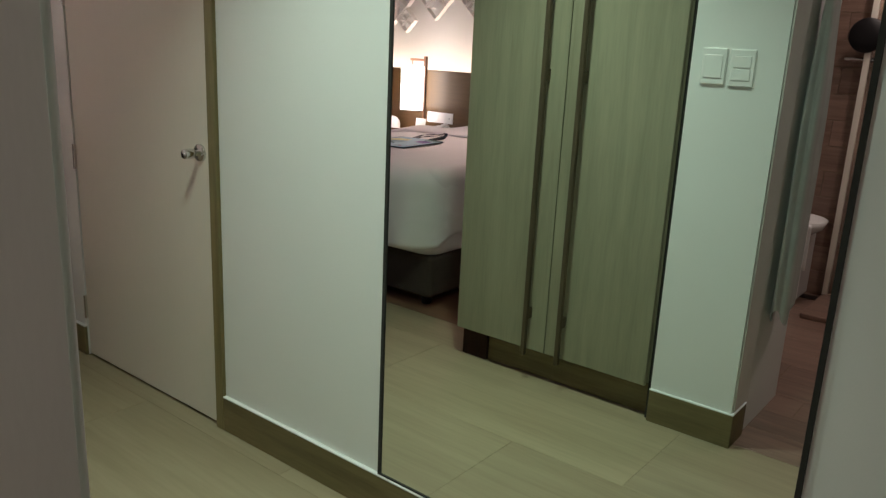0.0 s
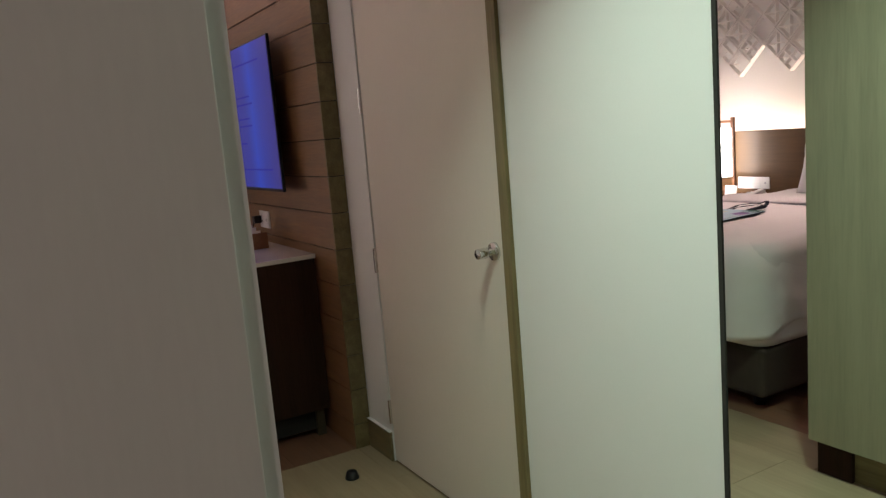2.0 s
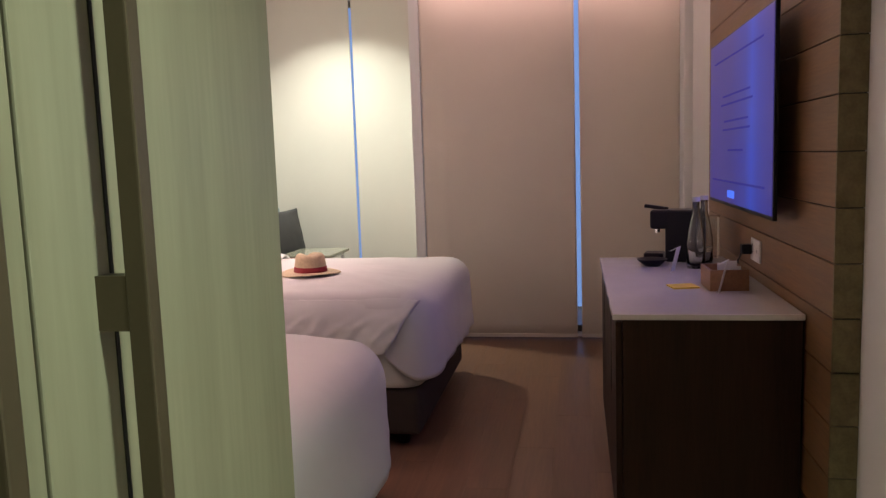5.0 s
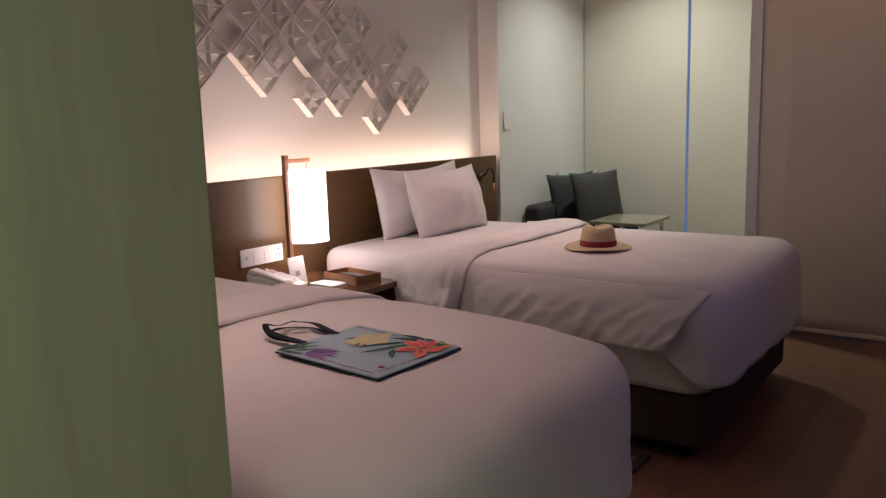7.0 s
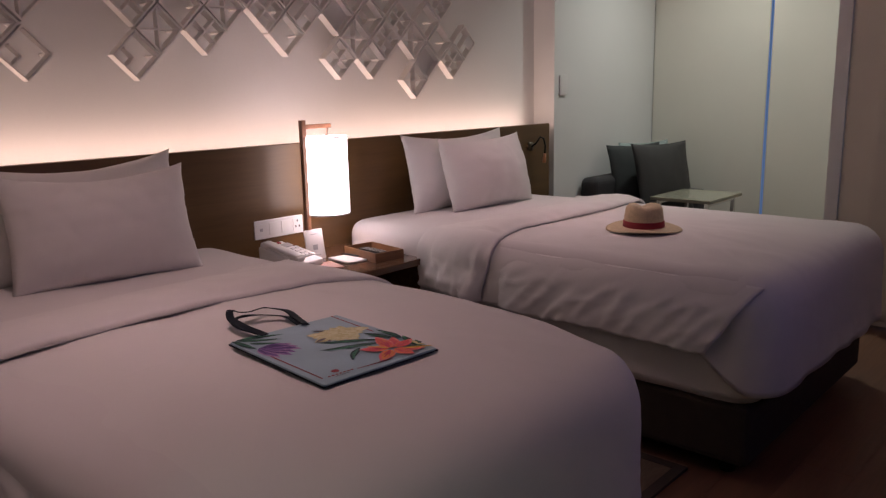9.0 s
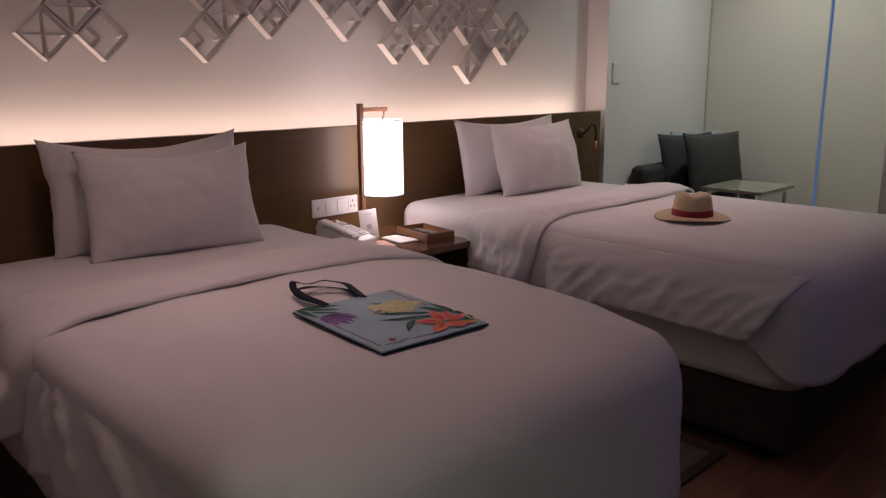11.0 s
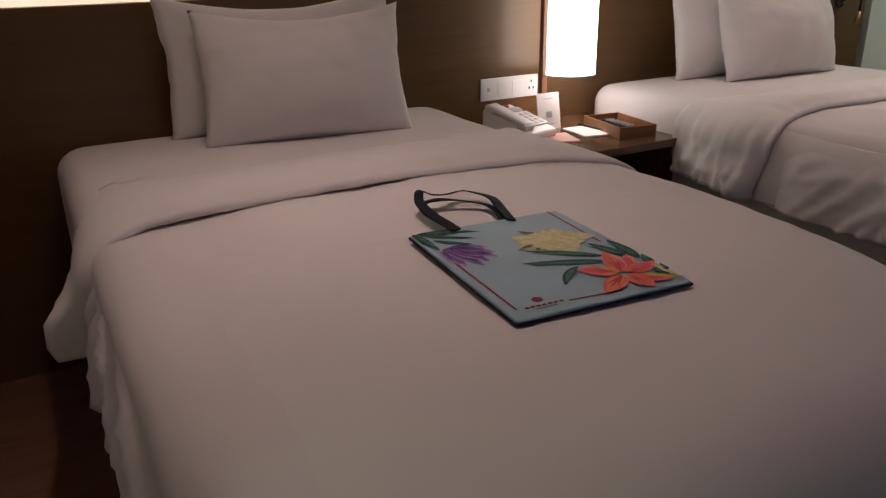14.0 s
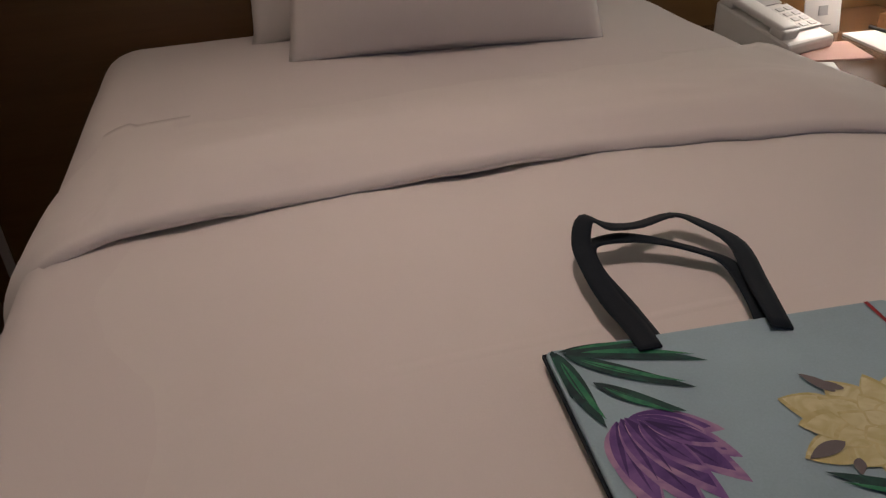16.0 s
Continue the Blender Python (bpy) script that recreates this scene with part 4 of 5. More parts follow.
def nightstand():
    ob = thing("nightstand", "brown veneer nightstand between the beds with an open shelf", "nightstand")
    part("top", box(3.80, 4.560, 3.058, 3.630, 0.600, 0.630, 0.002), NIGHTWOOD, ob)
    part("side_panel", box(3.81, 3.83, 3.08, 3.63, 0.0, 0.60, 0.002), NIGHTWOOD, ob)
    part("side_panel", box(4.53, 4.55, 3.08, 3.63, 0.0, 0.60, 0.002), NIGHTWOOD, ob)
    part("shelf", box(3.83, 4.53, 3.10, 3.63, 0.28, 0.30, 0.002), NIGHTWOOD, ob)
    part("back", box(3.83, 4.53, 3.61, 3.628, 0.0, 0.60), HEADWOOD, ob)


def telephone():
    ob = thing("telephone", "white desk telephone with handset and keypad", "telephone", pose(4.078, 3.432, 0.630, 0, 0, 14))
    bm = box(-0.082, 0.078, -0.125, 0.115, 0.0, 0.036, 0.008)
    for v in bm.verts:
        if v.co.z > 0.02:
            v.co.z += (v.co.y + 0.105) * 0.26
    part("body", bm, WHITEP, ob)
    hs = part("handset", box(-0.026, 0.026, -0.10, 0.10, 0.0, 0.020, 0.008, 3), WHITEP, ob, "white handset", True, pose(-0.055, 0, 0.072, 14.6, 0, 0))
    for y in (-0.085, 0.085):
        part("earpiece", box(-0.027, 0.027, y - 0.024, y + 0.024, -0.012, 0.014, 0.008, 3), WHITEP, hs, smooth=True)
    kb = part("keypad", box(-0.018, 0.075, -0.085, 0.03, 0.0, 0.004), WHITEP, ob, m=pose(0, 0, 0.0655, 14.6, 0, 0))
    for r in range(4):
        for c in range(3):
            part("key", box(-0.012 + c * 0.029, 0.008 + c * 0.029, -0.078 + r * 0.026, -0.062 + r * 0.026, 0.004, 0.0065, 0.001), KEYP, kb)
    part("display", box(-0.012, 0.07, 0.04, 0.075, 0.0, 0.003), GREYP, ob, m=pose(0, 0, 0.0665, 14.6, 0, 0))
    part("mark", lathe([(0.0, 0.0), (0.010, 0.0), (0.010, 0.003), (0.0, 0.003)], 16), REDBAND, ob, m=pose(0.03, 0.090, 0.0905, 14.6, 0, 0))


def bedside_papers():
    c = thing("standing_card", "white printed card standing on the nightstand", "card", pose(4.229, 3.435, 0.630, 0, 0, -4))
    cd = part("card", box(-0.051, 0.051, -0.002, 0.002, 0, 0.142, 0.0015, 1), PAPER, c, m=pose(0, 0.0, 0, -11, 0, 0))
    for z, w in ((0.118, 0.020), (0.020, 0.024)):
        part("text_bar", box(-w, w, -0.0032, -0.0026, z, z + 0.003), GREYP, cd)
    part("print_block", box(-0.013, 0.013, -0.0032, -0.0026, 0.046, 0.070), GREYP, cd)
    part("foot", box(-0.04, 0.04, 0.0, 0.06, 0, 0.003), PAPER, c)
    p = thing("rose_leaflet", "rose-coloured leaflet lying on the nightstand", "leaflet", pose(4.150, 3.300, 0.630, 0, 0, -14))
    part("sheet", box(-0.075, 0.075, -0.07, 0.07, 0, 0.003), PINKPAPER, p)
    n = thing("notepad", "white notepad with a pen on the nightstand", "notepad", pose(4.312, 3.314, 0.630, 0, 0, -6))
    part("pad", box(-0.055, 0.055, -0.083, 0.083, 0, 0.007, 0.001), PAPER, n)
    part("pen", tube([(0.052, -0.02, 0.0115), (0.030, 0.10, 0.0115)], [0.004, 0.0045], 10), BLACKP, n)
    w = thing("white_note", "small white note lying by the telephone", "note", pose(4.055, 3.215, 0.630, 0, 0, -25))
    part("sheet", box(-0.04, 0.04, -0.03, 0.03, 0, 0.002), PAPER, w)
    t = thing("remote_tray", "low wooden tray holding a black remote control", "tray", pose(4.440, 3.275, 0.630, 0, 0, -8))
    part("tray", boxes((-0.08, 0.08, -0.13, 0.13, 0, 0.008), (-0.08, 0.08, -0.13, -0.122, 0.008, 0.042), (-0.08, 0.08, 0.122, 0.13, 0.008, 0.042), (-0.08, -0.072, -0.122, 0.122, 0.008, 0.042), (0.072, 0.08, -0.122, 0.122, 0.008, 0.042)), TRAYWOOD, t)
    r = thing("remote_control", "black remote control lying in the tray", "remote control", pose(4.440, 3.275, 0.638, 0, 0, -4))
    part("body", box(-0.024, 0.024, -0.09, 0.09, 0.0, 0.024, 0.005), BLACKP, r)
    for i in range(6):
        for j in (-1, 0, 1):
            part("button", box(j * 0.014 - 0.004, j * 0.014 + 0.004, -0.07 + i * 0.024, -0.06 + i * 0.024, 0.024, 0.0265), GREYP, r)


def reading_lamp(x, z, flip):
    ob = thing("reading_lamp", "small gooseneck reading lamp on the headboard with a copper tip", "reading lamp", pose(x, 3.630, z), group="gooseneck reading lamps")
    part("base", lathe([(0.0, -0.004), (0.030, -0.004), (0.030, 0.012), (0.0, 0.016)], 24), BRONZE, ob, smooth=True, m=pose(0, 0, 0, 90, 0, 0))
    pts = [(0, -0.015, 0), (0.0, -0.05, 0.02), (-0.03 * flip, -0.06, 0.06), (-0.07 * flip, -0.06, 0.05), (-0.09 * flip, -0.06, 0.0), (-0.085 * flip, -0.06, -0.05)]
    part("neck", tube(pts, 0.006, 10), BLACKP, ob, smooth=True)
    part("head", tube([(-0.085 * flip, -0.06, -0.05), (-0.075 * flip, -0.062, -0.11)], [0.009, 0.013], 14), COPPER, ob, "copper lamp head", True)


headboard()
bedside_lamp()
nightstand()
telephone()
bedside_papers()
rocker_switch(4.165, 3.632, 0.774, 0.275, 0.088, ["jack", "rocker", "rocker", "socket"], 0, "white bedside panel of switches and socket on the headboard")
reading_lamp(2.36, 0.99, 1)
reading_lamp(6.17, 1.02, -1)


# ---- wall art ----
def wall_art():
    ob = thing("wall_art", "white lattice of open diamond frames mounted on the wall", "wall art")
    d = 0.1072
    cells = {(15, -1): 1, (0, 0): 4, (10, 0): 2, (12, 0): 4, (16, 0): 5, (18, 0): 2, (-4, 0): 4, (-6, 0): 1,
             (-5, 1): 1, (1, 1): 1, (3, 1): 2, (7, 1): 0, (11, 1): 1, (13, 1): 2, (15, 1): 1, (17, 1): 0, (19, 1): 3,
             (0, 2): 2, (2, 2): 0, (4, 2): 1, (6, 2): 2, (8, 2): 3, (10, 2): 5, (12, 2): 4, (14, 2): 2, (16, 2): 0, (-6, 2): 0, (-4, 2): 1,
             (17, 3): 2, (14, 4): 1}
    rnd = random.Random(5)
    rows = {3: (-7, -5, -3, -1, 1, 3, 5, 7, 9, 11, 13), 4: (-6, -4, 0, 2, 4, 6, 8, 10, 12), 5: (-5, 1, 3, 7, 9, 11)}
    for m, ks in rows.items():
        for k in ks:
            cells[(k, m)] = rnd.choice((0, 1, 2, 3, 4, 1, 5))
    for (k, m), kind in cells.items():
        depth = rnd.choice((0.0, 0.0, 0.008))
        s = d * math.sqrt(2) / 2 - 0.0035
        t = 0.0085
        y0, y1 = -0.05 - depth, 0.0 - depth
        i = s - t
        ring = bmesh.new()
        loops = []
        for a, y in ((s, y0), (i, y0), (i, y1), (s, y1)):
            loops.append([ring.verts.new((p * a, y, q * a)) for p, q in ((-1, -1), (1, -1), (1, 1), (-1, 1))])
        for n in range(4):
            la, lb = loops[n], loops[(n + 1) % 4]
            for q in range(4):
                ring.faces.new((la[q], la[(q + 1) % 4], lb[(q + 1) % 4], lb[q]))
        bmesh.ops.recalc_face_normals(ring, faces=ring.faces)
        c = part("diamond", ring, ARTW, ob, m=pose(3.587 + d * k, 3.757, 1.452 + d * (m + 1), 0, 45, 0))
        bars = []
        if kind == 2:
            bars += [(-0.004, 0.004, y0 + 0.004, y1, -i, i), (-i, -0.004, y0 + 0.004, y1, -0.004, 0.004), (0.004, i, y0 + 0.004, y1, -0.004, 0.004)]
        if kind == 3:
            bars += [(-0.004, 0.004, y0 + 0.004, y1, -i, i), (0.004, i, y0 + 0.008, y0 + 0.014, 0.0, i)]
        if kind == 5:
            bars += [(-i, i, -0.012 - depth, -0.006 - depth, -i, i)]
        if kind == 4:
            bars += [(-0.004, 0.004, y0 + 0.004, y1, -i, -0.01), (-i * 0.9, -0.004, y0 + 0.004, y1, -0.018, -0.010)]
        for b in bars:
            part("bar", box(*b), ARTW, c)
        if kind == 1:
            for a in (45, -45):
                part("bar", box(-i * 1.36, i * 1.36, -0.017 + 0.0005 * a / 45, 0.017 + 0.0005 * a / 45, -0.004, 0.004), ARTW, c, m=pose(0, (y0 + y1) / 2, 0, 0, a, 0))
        part("standoff", box(s - t, s, -0.004 - depth, 0.073, s - t, s), ARTW, c)


wall_art()


# ---- on the beds ----
def straw_hat():
    ob = thing("straw_hat", "straw hat with a red ribbon band lying on the duvet", "hat", pose(5.068, 2.215, 0.781, 0, 0, 35) @ Matrix.Diagonal((0.92, 0.92, 1.0, 1)))

    def brim(u, v):
        a = u * 2 * math.pi
        r = 0.086 + 0.090 * v
        return (r * 1.10 * math.cos(a), r * math.sin(a), 0.010 + 0.007 * v * v * math.cos(2 * a) - 0.006 * v)
    part("brim", sheet(brim, 48, 8, 0.003), STRAW, ob, smooth=True)
    cr = lathe([(0.094, 0.008), (0.091, 0.05), (0.084, 0.092), (0.072, 0.106), (0.045, 0.107), (0.0, 0.099)], 40)
    for v in cr.verts:
        v.co.x *= 1.12
        if v.co.z > 0.09:
            v.co.z -= 0.018 * math.exp(-(v.co.y / 0.022) ** 2) * (1 if v.co.x > -0.05 else 0.4)
    part("crown", cr, STRAW, ob, smooth=True)
    bd = lathe([(0.0955, 0.008), (0.0970, 0.012), (0.0945, 0.036), (0.0920, 0.039)], 40)
    for v in bd.verts:
        v.co.x *= 1.12
    part("ribbon", bd, REDBAND, ob, "red ribbon band", True)


straw_hat()


def flat_shape(points, z, h=0.0008):
    bm = bmesh.new()
    f = bm.faces.new([bm.verts.new((x, y, z)) for x, y in points])
    bm.normal_update()
    if f.normal.z < 0:
        bmesh.ops.reverse_faces(bm, faces=[f])
    r = bmesh.ops.extrude_face_region(bm, geom=[f])
    for v in [g for g in r["geom"] if isinstance(g, bmesh.types.BMVert)]:
        v.co.z += h
    bmesh.ops.recalc_face_normals(bm, faces=bm.faces)
    bmesh.ops.triangulate(bm, faces=bm.faces)
    return bm


def leaf_outline(x, y, a, length, width, bend=0.0, n=14):
    """A pointed leaf or petal from its stem end, turned by a degrees, bending to one side."""
    left, right = [], []
    for i in range(n + 1):
        t = i / n
        w = width / 2 * math.sin(math.pi * t ** 0.85) ** 0.85 * (1 - 0.2 * t)
        th = radians(a) + bend * t
        cx = x + length * t * math.cos(radians(a) + bend * t / 2)
        cy = y + length * t * math.sin(radians(a) + bend * t / 2)
        left.append((cx - w * math.sin(th), cy + w * math.cos(th)))
        if 0 < i < n:
            right.append((cx + w * math.sin(th), cy - w * math.cos(th)))
    return left + right[::-1]


def petal_material(name, a, b, scale=30):
    m, nt, bs = nodes(name)
    N, L = nt.nodes, nt.links
    tc = N.new("ShaderNodeTexCoord")
    n1 = N.new("ShaderNodeTexNoise")
    n1.inputs["Scale"].default_value, n1.inputs["Detail"].default_value, n1.inputs["Distortion"].default_value = scale, 4, 1.2
    L.new(tc.outputs["Object"], n1.inputs["Vector"])
    cr = N.new("ShaderNodeValToRGB")
    cr.color_ramp.elements[0].position, cr.color_ramp.elements[1].position = 0.38, 0.64
    cr.color_ramp.elements[0].color, cr.color_ramp.elements[1].color = (*a, 1), (*b, 1)
    L.new(n1.outputs["Fac"], cr.inputs["Fac"])
    L.new(cr.outputs["Color"], bs.inputs["Base Color"])
    bs.inputs["Roughness"].default_value = 0.65
    return m


ORANGE = petal_material("orange_red_petal_print", (0.70, 0.085, 0.10), (0.80, 0.27, 0.06), 16)
PURPLE = petal_material("violet_petal_print", (0.075, 0.028, 0.19), (0.20, 0.10, 0.34), 25)
PURPLED = petal_material("deep_violet_petal_print", (0.030, 0.008, 0.10), (0.08, 0.03, 0.19), 25)
REDPETAL = petal_material("crimson_petal_print", (0.50, 0.03, 0.08), (0.68, 0.10, 0.15), 24)
CREAMD = petal_material("shaded_yellow_petal_print", (0.52, 0.48, 0.21), (0.66, 0.62, 0.34), 50)
CREAM = petal_material("pale_yellow_petal_print", (0.58, 0.55, 0.27), (0.72, 0.70, 0.45), 45)
LILAC = petal_material("pale_lilac_petal_print", (0.20, 0.10, 0.33), (0.46, 0.30, 0.48), 28)
BLUSH = petal_material("blush_petal_edge_print", (0.74, 0.12, 0.16), (0.85, 0.30, 0.24), 28)
LEAFB = petal_material("bright_green_leaf_print", (0.012, 0.15, 0.085), (0.05, 0.27, 0.13), 55)
LEAFG = petal_material("dark_green_leaf_print", (0.005, 0.028, 0.036), (0.010, 0.075, 0.062), 45)
OCHRE = petal_material("ochre_stamen_print", (0.55, 0.30, 0.02), (0.65, 0.42, 0.05), 30)
CRIMSON = surface("dark_red_print", (0.26, 0.008, 0.02), 0.65, bump=0.0)


def tote_bag():
    # local x along the bag's width, y from its bottom edge up to its mouth
    W, H = 0.315, 0.395
    ob = thing("tote_bag", "flat pale blue flower-printed tote bag with navy straps on the duvet", "bag", pose(2.988, 1.840, 0.7825, 0.4, 0, -3.9) @ Matrix.Diagonal((1.035, 1.018, 1.0, 1)))
    body = part("body", padded_slab(0, W, 0, H, 0.0, 0.007, 0.006, 0.003, 0, 0, 3.0, 0.001, 0.02, 0.0006), BAGBLUE, ob, smooth=True)
    part("gusset", boxes((-0.002, W + 0.002, -0.002, H, -0.001, 0.003)), NAVY, ob, "navy side and bottom edge")
    T = 0.0082
    layer = [0]

    def put(name, pts, mat):
        layer[0] += 1
        pts = [(min(W - 0.002, max(0.002, x)), min(H - 0.002, max(0.002, y))) for x, y in pts]
        part(name, flat_shape(pts, T + 0.000016 * layer[0], 0.00003), mat, body)

    def line(x0, y0, x1, y1, w, mat):
        dx, dy = x1 - x0, y1 - y0
        q = math.hypot(dx, dy)
        nx, ny = -dy / q * w / 2, dx / q * w / 2
        put("printed_line", [(x0 + nx, y0 + ny), (x1 + nx, y1 + ny), (x1 - nx, y1 - ny), (x0 - nx, y0 - ny)], mat)

    line(0.017, 0.030, 0.015, 0.240, 0.0038, CRIMSON)
    line(0.288, 0.205, 0.293, 0.392, 0.0038, CRIMSON)
    line(0.103, 0.024, 0.196, 0.018, 0.0038, CRIMSON)
    # round mark with two lines of print under it
    put("printed_dot", [(0.062 + 0.009 * math.cos(i * math.pi / 8), 0.048 + 0.009 * math.sin(i * math.pi / 8)) for i in range(16)], CRIMSON)
    for i in range(7):
        put("text_bar", [(0.030 + i * 0.0098, 0.026), (0.0365 + i * 0.0098, 0.026), (0.0365 + i * 0.0098, 0.0315), (0.030 + i * 0.0098, 0.0315)], CRIMSON)
    put("text_bar", [(0.044, 0.0185), (0.080, 0.0185), (0.080, 0.0215), (0.044, 0.0215)], INK)

    def spray(name, mat, rows):
        for x, y, a, ln, wd, bd in rows:
            put(name, leaf_outline(x, y, a, ln, wd, bd), mat)

    def petal(name, x, y, a, ln, wd, bd, edge, inner, streak):
        """One printed petal: its edge colour, a smaller inner field and darker veins from the base."""
        put(name, leaf_outline(x, y, a, ln, wd, bd), edge)
        put(name, leaf_outline(x, y, a + 1.5, ln * 0.86, wd * 0.84, bd), inner)
        for k, f in ((-7, 0.60), (0, 0.74), (7, 0.55)):
            put(name, leaf_outline(x, y, a + k, ln * f, wd * 0.13, bd + 0.02 * k), streak)

    def leaf(x, y, a, ln, wd, bd, side=1):
        put("printed_leaf", leaf_outline(x, y, a, ln, wd, bd), LEAFG)
        put("printed_leaf", leaf_outline(x + 0.12 * ln * math.cos(radians(a)), y + 0.12 * ln * math.sin(radians(a)), a + 3.5 * side, ln * 0.80, wd * 0.42, bd), LEAFB)
        put("printed_leaf", leaf_outline(x, y, a, ln * 0.96, wd * 0.07, bd), LEAFG)

    # leaves and violet tulip spreading from the mouth's corner
    for row in ((0.010, 0.389, 1, 0.080, 0.011, -0.25), (0.012, 0.386, -10, 0.117, 0.017, -0.28), (0.005, 0.392, -96, 0.062, 0.014, 0.15)):
        leaf(*row)
    for x, y, a, ln, wd, bd in ((0.034, 0.300, -16, 0.070, 0.030, -0.20), (0.030, 0.298, -112, 0.062, 0.030, 0.25), (0.026, 0.300, -98, 0.094, 0.032, 0.25), (0.036, 0.300, -34, 0.082, 0.034, -0.25), (0.030, 0.302, -80, 0.104, 0.034, 0.12), (0.038, 0.300, -50, 0.094, 0.036, -0.15), (0.033, 0.302, -66, 0.098, 0.032, -0.05), (0.042, 0.296, -74, 0.066, 0.022, 0.30), (0.046, 0.296, -44, 0.062, 0.022, 0.15)):
        petal("printed_petal", x, y, a, ln, wd, bd, LILAC, PURPLE, PURPLED)
    for row in ((0.012, 0.384, -42, 0.108, 0.017, 0.22), (0.007, 0.388, -88, 0.094, 0.019, 0.14), (0.024, 0.345, -48, 0.074, 0.015, 0.28, -1)):
        leaf(*row)
    # pale bloom
    rnd = random.Random(2)
    put("printed_petal", [(0.214 + 0.040 * math.cos(i * math.pi / 10), 0.246 + 0.030 * math.sin(i * math.pi / 10)) for i in range(20)], CREAMD)
    for n in range(30):
        a = n * 137.5
        rr = 0.003 + 0.030 * (1 - n / 30)
        px, py = 0.214 + 1.05 * rr * math.cos(radians(a)), 0.246 + 0.85 * rr * math.sin(radians(a))
        ln, wd, bd = rnd.uniform(0.036, 0.052) * (1 - 0.55 * n / 30), rnd.uniform(0.030, 0.042) * (1 - 0.35 * n / 30), rnd.uniform(-0.5, 0.5)
        put("printed_petal", leaf_outline(px, py, a, ln, wd, bd), CREAMD)
        put("printed_petal", leaf_outline(px, py, a + rnd.uniform(-6, 6), ln * 0.93, wd * 0.80, bd), CREAM)
    spray("printed_leaf", INK, ((0.172, 0.242, 190, 0.034, 0.013, 0.2), (0.196, 0.290, 112, 0.030, 0.011, 0.3), (0.205, 0.292, 150, 0.026, 0.010, -0.2), (0.172, 0.226, 235, 0.016, 0.009, 0.2)))
    # long leaves behind the lily
    for row in ((0.246, 0.120, 157, 0.146, 0.022, 0.02), (0.252, 0.142, 140, 0.135, 0.021, 0.16), (0.186, 0.124, 206, 0.080, 0.019, 0.55), (0.285, 0.125, 105, 0.085, 0.022, 0.1), (0.300, 0.110, 84, 0.095, 0.021, 0.25), (0.296, 0.070, 75, 0.075, 0.021, -0.5), (0.302, 0.045, 60, 0.055, 0.018, -0.3), (0.296, 0.030, 100, 0.060, 0.016, -0.5)):
        leaf(*row)
    spray("printed_petal", CREAMD, ((0.302, 0.052, 95, 0.035, 0.012, 0.0), (0.306, 0.030, 110, 0.03, 0.010, 0.0)))
    # orange lily
    for x, y, a, ln, wd, bd in ((0.236, 0.070, 40, 0.082, 0.036, 0.3), (0.232, 0.060, -48, 0.074, 0.034, 0.35), (0.234, 0.072, 68, 0.092, 0.040, 0.2), (0.226, 0.062, 222, 0.078, 0.040, -0.25), (0.236, 0.056, -84, 0.056, 0.038, 0.2), (0.230, 0.070, 138, 0.070, 0.044, 0.20), (0.244, 0.066, 8, 0.070, 0.036, 0.3)):
        petal("printed_petal", x, y, a, ln, wd, bd, BLUSH, ORANGE, REDPETAL)
    put("printed_stamen", leaf_outline(0.232, 0.064, 112, 0.074, 0.007, 0.25), OCHRE)
    spray("printed_stem", OCHRE, ((0.252, 0.050, -34, 0.072, 0.012, 0.1), (0.265, 0.040, -30, 0.055, 0.009, -0.1)))

    # straps
    def strap(pts, w, name="strap"):
        P = [Vector(p) for p in pts]
        def f(u, v):
            s = u * (len(P) - 1)
            i = min(int(s), len(P) - 2)
            g = s - i
            p0, p1, p2, p3 = P[max(i - 1, 0)], P[i], P[i + 1], P[min(i + 2, len(P) - 1)]
            c = 0.5 * ((2 * p1) + (p2 - p0) * g + (2 * p0 - 5 * p1 + 4 * p2 - p3) * g * g + (3 * p1 - p0 - 3 * p2 + p3) * g ** 3)
            tg = ((p2 - p0) * 0.5 * (1 - g) + (p3 - p1) * 0.5 * g).normalized()
            sd = tg.cross(Vector((0, 0, 1))).normalized()
            tilt = 0.45 * math.sin(u * 7)
            return c + (sd * math.cos(tilt) + Vector((0, 0, 1)) * abs(math.sin(tilt)) * 0.7) * (v - 0.5) * w
        part(name, sheet(f, 48, 4, 0.0022), NAVY, ob, "navy webbing strap", True)
    strap([(0.084, 0.372, 0.010), (0.083, 0.404, 0.010), (0.076, 0.447, 0.013), (0.076, 0.498, 0.016), (0.080, 0.536, 0.020), (0.092, 0.558, 0.034), (0.112, 0.551, 0.026), (0.148, 0.558, 0.018), (0.193, 0.572, 0.016), (0.215, 0.550, 0.014), (0.230, 0.506, 0.013), (0.217, 0.443, 0.011), (0.201, 0.372, 0.010)], 0.020)
    strap([(0.094, 0.380, 0.003), (0.090, 0.443, 0.003), (0.084, 0.502, 0.004), (0.090, 0.541, 0.010), (0.122, 0.544, 0.014), (0.156, 0.533, 0.012), (0.192, 0.509, 0.008), (0.212, 0.485, 0.005), (0.209, 0.434, 0.004), (0.194, 0.380, 0.003)], 0.019)


tote_bag()


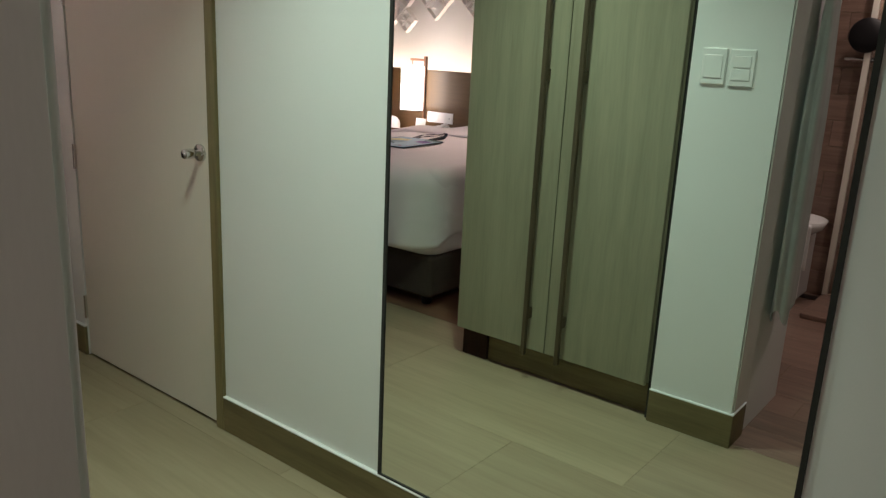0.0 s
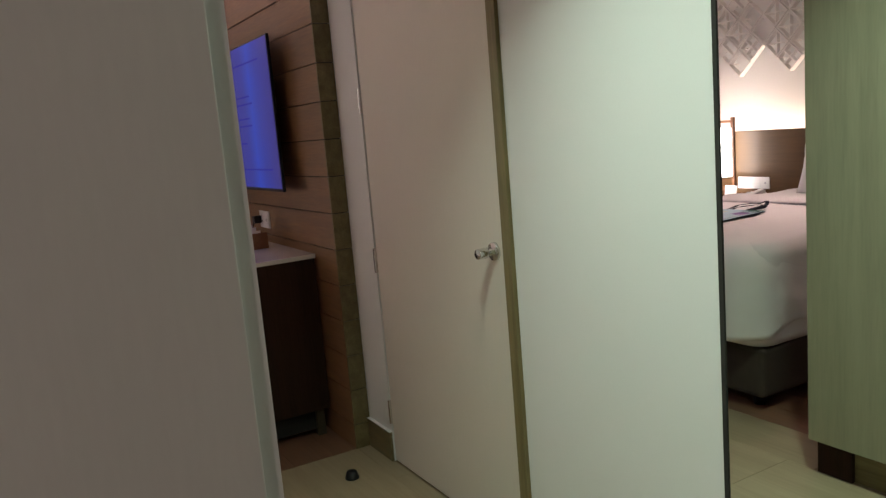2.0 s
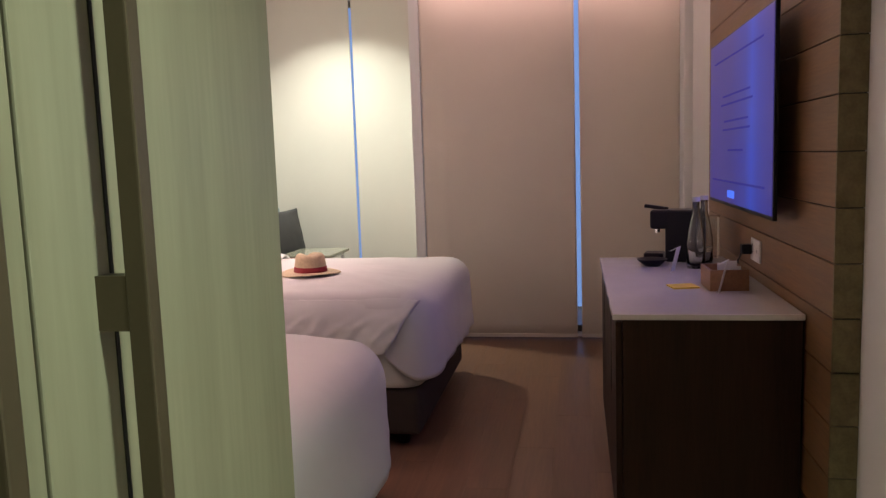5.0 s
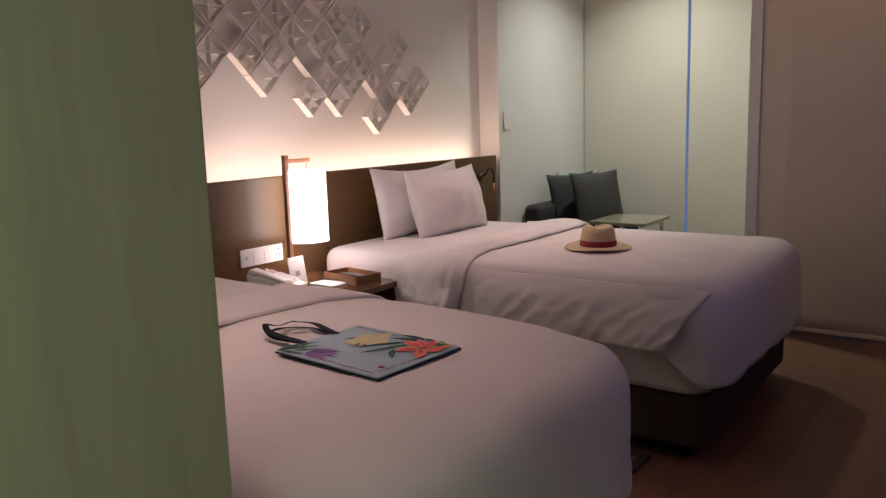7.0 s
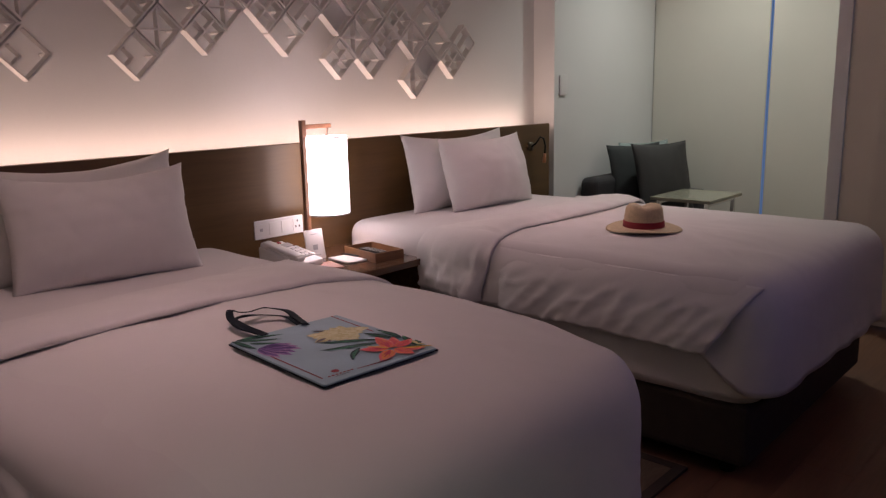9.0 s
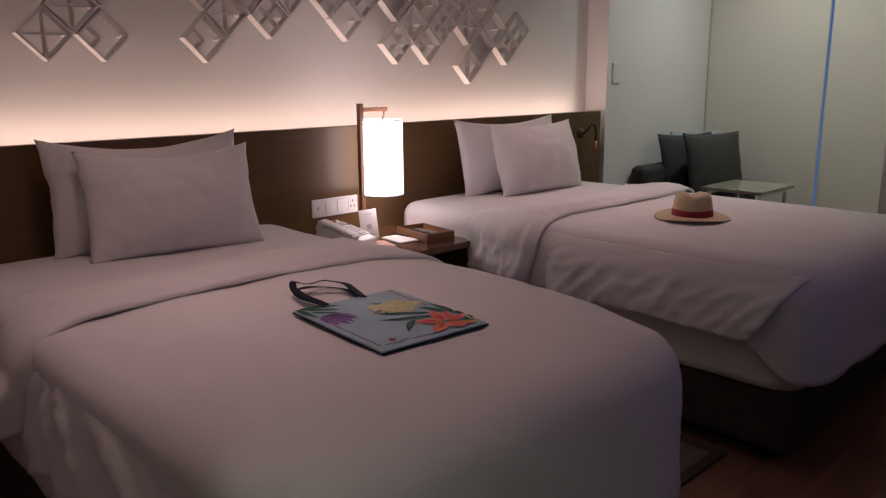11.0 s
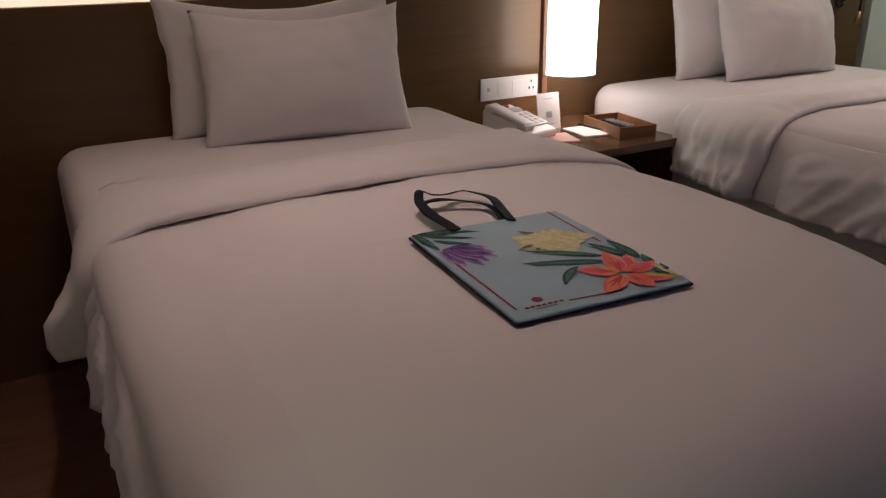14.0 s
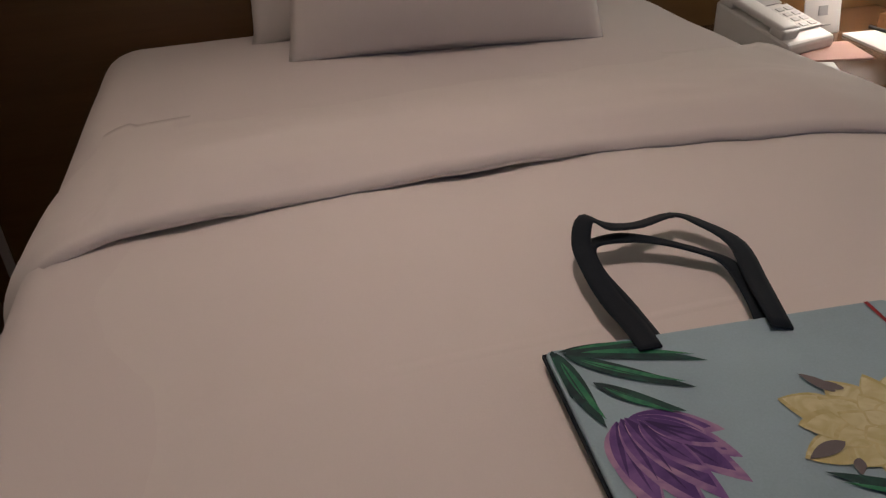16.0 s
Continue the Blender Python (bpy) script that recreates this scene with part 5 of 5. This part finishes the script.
# ---- alcove ----
def cushion(x, y, z, s, lean, turn, mat, label, seed):
    ob = thing("cushion", label, "cushion", pose(x, y, z, 90 - lean, 0, turn), group="cushions on the alcove sofa")
    def f(sign):
        def g(u, v):
            a, b = 2 * u - 1, 2 * v - 1
            th = 0.075 * max(0, 1 - abs(a) ** 2.2) ** 0.6 * max(0, 1 - abs(b) ** 2.2) ** 0.6
            return (a * s / 2 * (1 - 0.07 * (1 - b * b)), (b * (1 - 0.07 * (1 - a * a)) + 1) * s / 2, sign * th + 0.004 * nz(a * 4 + seed, b * 4))
        return g
    bm = sheet(f(1), 24, 24)
    b2 = sheet(f(-1), 24, 24)
    me = bpy.data.meshes.new("tmp")
    b2.to_mesh(me)
    b2.free()
    bm.from_mesh(me)
    bpy.data.meshes.remove(me)
    bmesh.ops.remove_doubles(bm, verts=bm.verts, dist=1e-5)
    bmesh.ops.recalc_face_normals(bm, faces=bm.faces)
    part("cover", bm, mat, ob, smooth=True)


def sofa():
    ob = thing("sofa", "low charcoal fabric sofa under the alcove window", "sofa")
    part("seat", box(6.84, 7.74, 2.98, 3.495, 0.16, 0.45, 0.04, 3), SOFA, ob)
    part("backrest", box(7.62, 7.80, 3.10, 3.495, 0.16, 0.60, 0.04, 3), SOFA, ob)
    part("armrest", box(6.79, 7.80, 3.50, 3.648, 0.10, 0.755, 0.05, 4), SOFA, ob)
    for x in (6.9, 7.72):
        for y in (3.03, 3.57):
            part("leg", box(x - 0.02, x + 0.02, y - 0.02, y + 0.02, 0, 0.16, 0.002), BLACKP, ob)


def side_table():
    ob = thing("side_table", "square side table with glossy grey-green top and metal legs", "table")
    part("tabletop", box(6.88, 7.40, 2.70, 3.13, 0.622, 0.645, 0.003), TABLESTONE, ob)
    for x in (6.925, 7.355):
        for y in (2.745, 3.085):
            part("leg", box(x - 0.012, x + 0.012, y - 0.012, y + 0.012, 0, 0.618, 0.001), CHROME, ob)
    for y in (2.745, 3.085):
        part("rail", box(6.938, 7.342, y - 0.01, y + 0.01, 0.598, 0.621), CHROME, ob)


sofa()
cushion(7.26, 3.385, 0.455, 0.53, 13, -18, CUSHG, "slate grey cushion leaning on the sofa", 1)
cushion(7.50, 3.465, 0.465, 0.515, 8, -18, CUSHT, "pale teal cushion behind a grey one", 2)
cushion(7.27, 3.180, 0.455, 0.545, 13, -18, CUSHD, "dark grey cushion standing on the sofa", 3)
side_table()


def bedside_mat():
    ob = thing("bedside_mat", "brown woven mat with dark border between the beds", "mat")
    part("weave", box(3.86, 4.52, 1.78, 2.85, 0.0, 0.010, 0.003), RUG, ob)
    part("border", boxes((3.82, 4.56, 1.74, 1.78, 0, 0.012), (3.82, 4.56, 2.85, 2.89, 0, 0.012), (3.82, 3.86, 1.78, 2.85, 0, 0.012), (4.52, 4.56, 1.78, 2.85, 0, 0.012)), RUGEDGE, ob)


bedside_mat()


# ---- pieces of walls and floor ----
def plank_wall():
    ob = structure("plank_wall", box(3.382, 5.455, 0.001, 0.066, 0, CEIL), DARKGAP, "brown horizontal plank cladding behind the television", "wall")
    z = 0.113 - 0.156
    while z < CEIL:
        z0, z1 = max(z, 0.0) + 0.002, min(z + 0.156, CEIL) - 0.002
        part("plank", box(3.380, 5.457, 0.0665, 0.076, z0, z1, 0.0015, 1), PANELWOOD, ob)
        part("edge_strip", box(3.372, 3.3815, 0.001, 0.076, z0, z1), OLIVE, ob)
        z += 0.156


plank_wall()


def floor_planks():
    """Wide pale planks along the corridor, reddish-brown ones in the bedroom."""
    pw, pl = 0.585, 1.20
    made = {}

    def lay(x0, x1, y0, y1, material):
        key = (round(x1 - x0, 3), round(y1 - y0, 3), material.name)
        if key not in made:
            made[key] = mesh_from("plank", box(0.0005, key[0] - 0.0005, 0.0005, key[1] - 0.0005, -0.006, 0.0, 0.0004, 1), material)
        o = new("plank", made[key])
        o.parent = floor
        o.location = (x0, y0, 0)

    y, row = 0.07 - pw, 0
    while y < 1.45:
        y0, y1 = max(y, 0.0), min(y + pw, 1.46 if y > 1.1 else 1.198)
        y0, edge = (1.198, 2.03) if y > 1.1 else (y0, -1.3)
        x = 1.37 - 3 * pl - ((row - 1) * 0.43) % pl
        while x < 3.38:
            x0, x1 = max(x, edge), min(x + pl, 3.38)
            if x1 - x0 > 0.02:
                lay(x0, x1, y0, y1, PLANK)
            x += pl
        y, row = y + pw, row + 1
    pw, y, row = 0.18, 0.0, 0
    while y < 3.83:
        y1 = min(y + pw, 3.83)
        left = 3.38 if y1 <= 1.46 else 2.03
        if y < 1.46 < y1:
            lay(2.03, 3.38, 1.46, y1, REDPLANK)
            left = 3.38
        x = left - (row * 0.47) % pl
        while x < 7.95:
            x0, x1 = max(x, left), min(x + pl, 7.95)
            if x1 - x0 > 0.02:
                lay(x0, x1, y, y1, REDPLANK)
            x += pl
        y, row = y + pw, row + 1


floor_planks()


def bath_tiles():
    wall = bpy.data.objects["wall_bath_north"]
    made = {}
    for r in range(12):
        x = -1.3 - (r * 0.37) % 0.9
        while x < 1.83:
            x0, x1 = max(x, -1.3), min(x + 0.9, 1.83)
            k = ("floor", round(x1 - x0, 2))
            if k[1] > 0.02:
                if k not in made:
                    made[k] = mesh_from("floor_tile", box(0.0012, k[1] - 0.0012, 0.0012, 0.1908, -0.006, 0.0, 0.0008, 1), TILE)
                o = new("floor_tile", made[k])
                o.parent = floor
                o.location = (x0, 1.2 + r * 0.192, 0)
            x += 0.9
    for r in range(16):
        z = r * 0.15
        x = -1.3 - (r % 2) * 0.3
        while x < 1.83:
            x0, x1 = max(x, -1.3), min(x + 0.6, 1.83)
            k = round(x1 - x0, 2)
            if k > 0.02:
                if k not in made:
                    made[k] = mesh_from("tile", box(0.0015, k - 0.0015, -0.008, 0.0, 0.0015, 0.1485, 0.001, 1), TILE)
                o = new("tile", made[k])
                o.parent = wall
                o.location = (x0, 3.47, z)
            x += 0.6


bath_tiles()
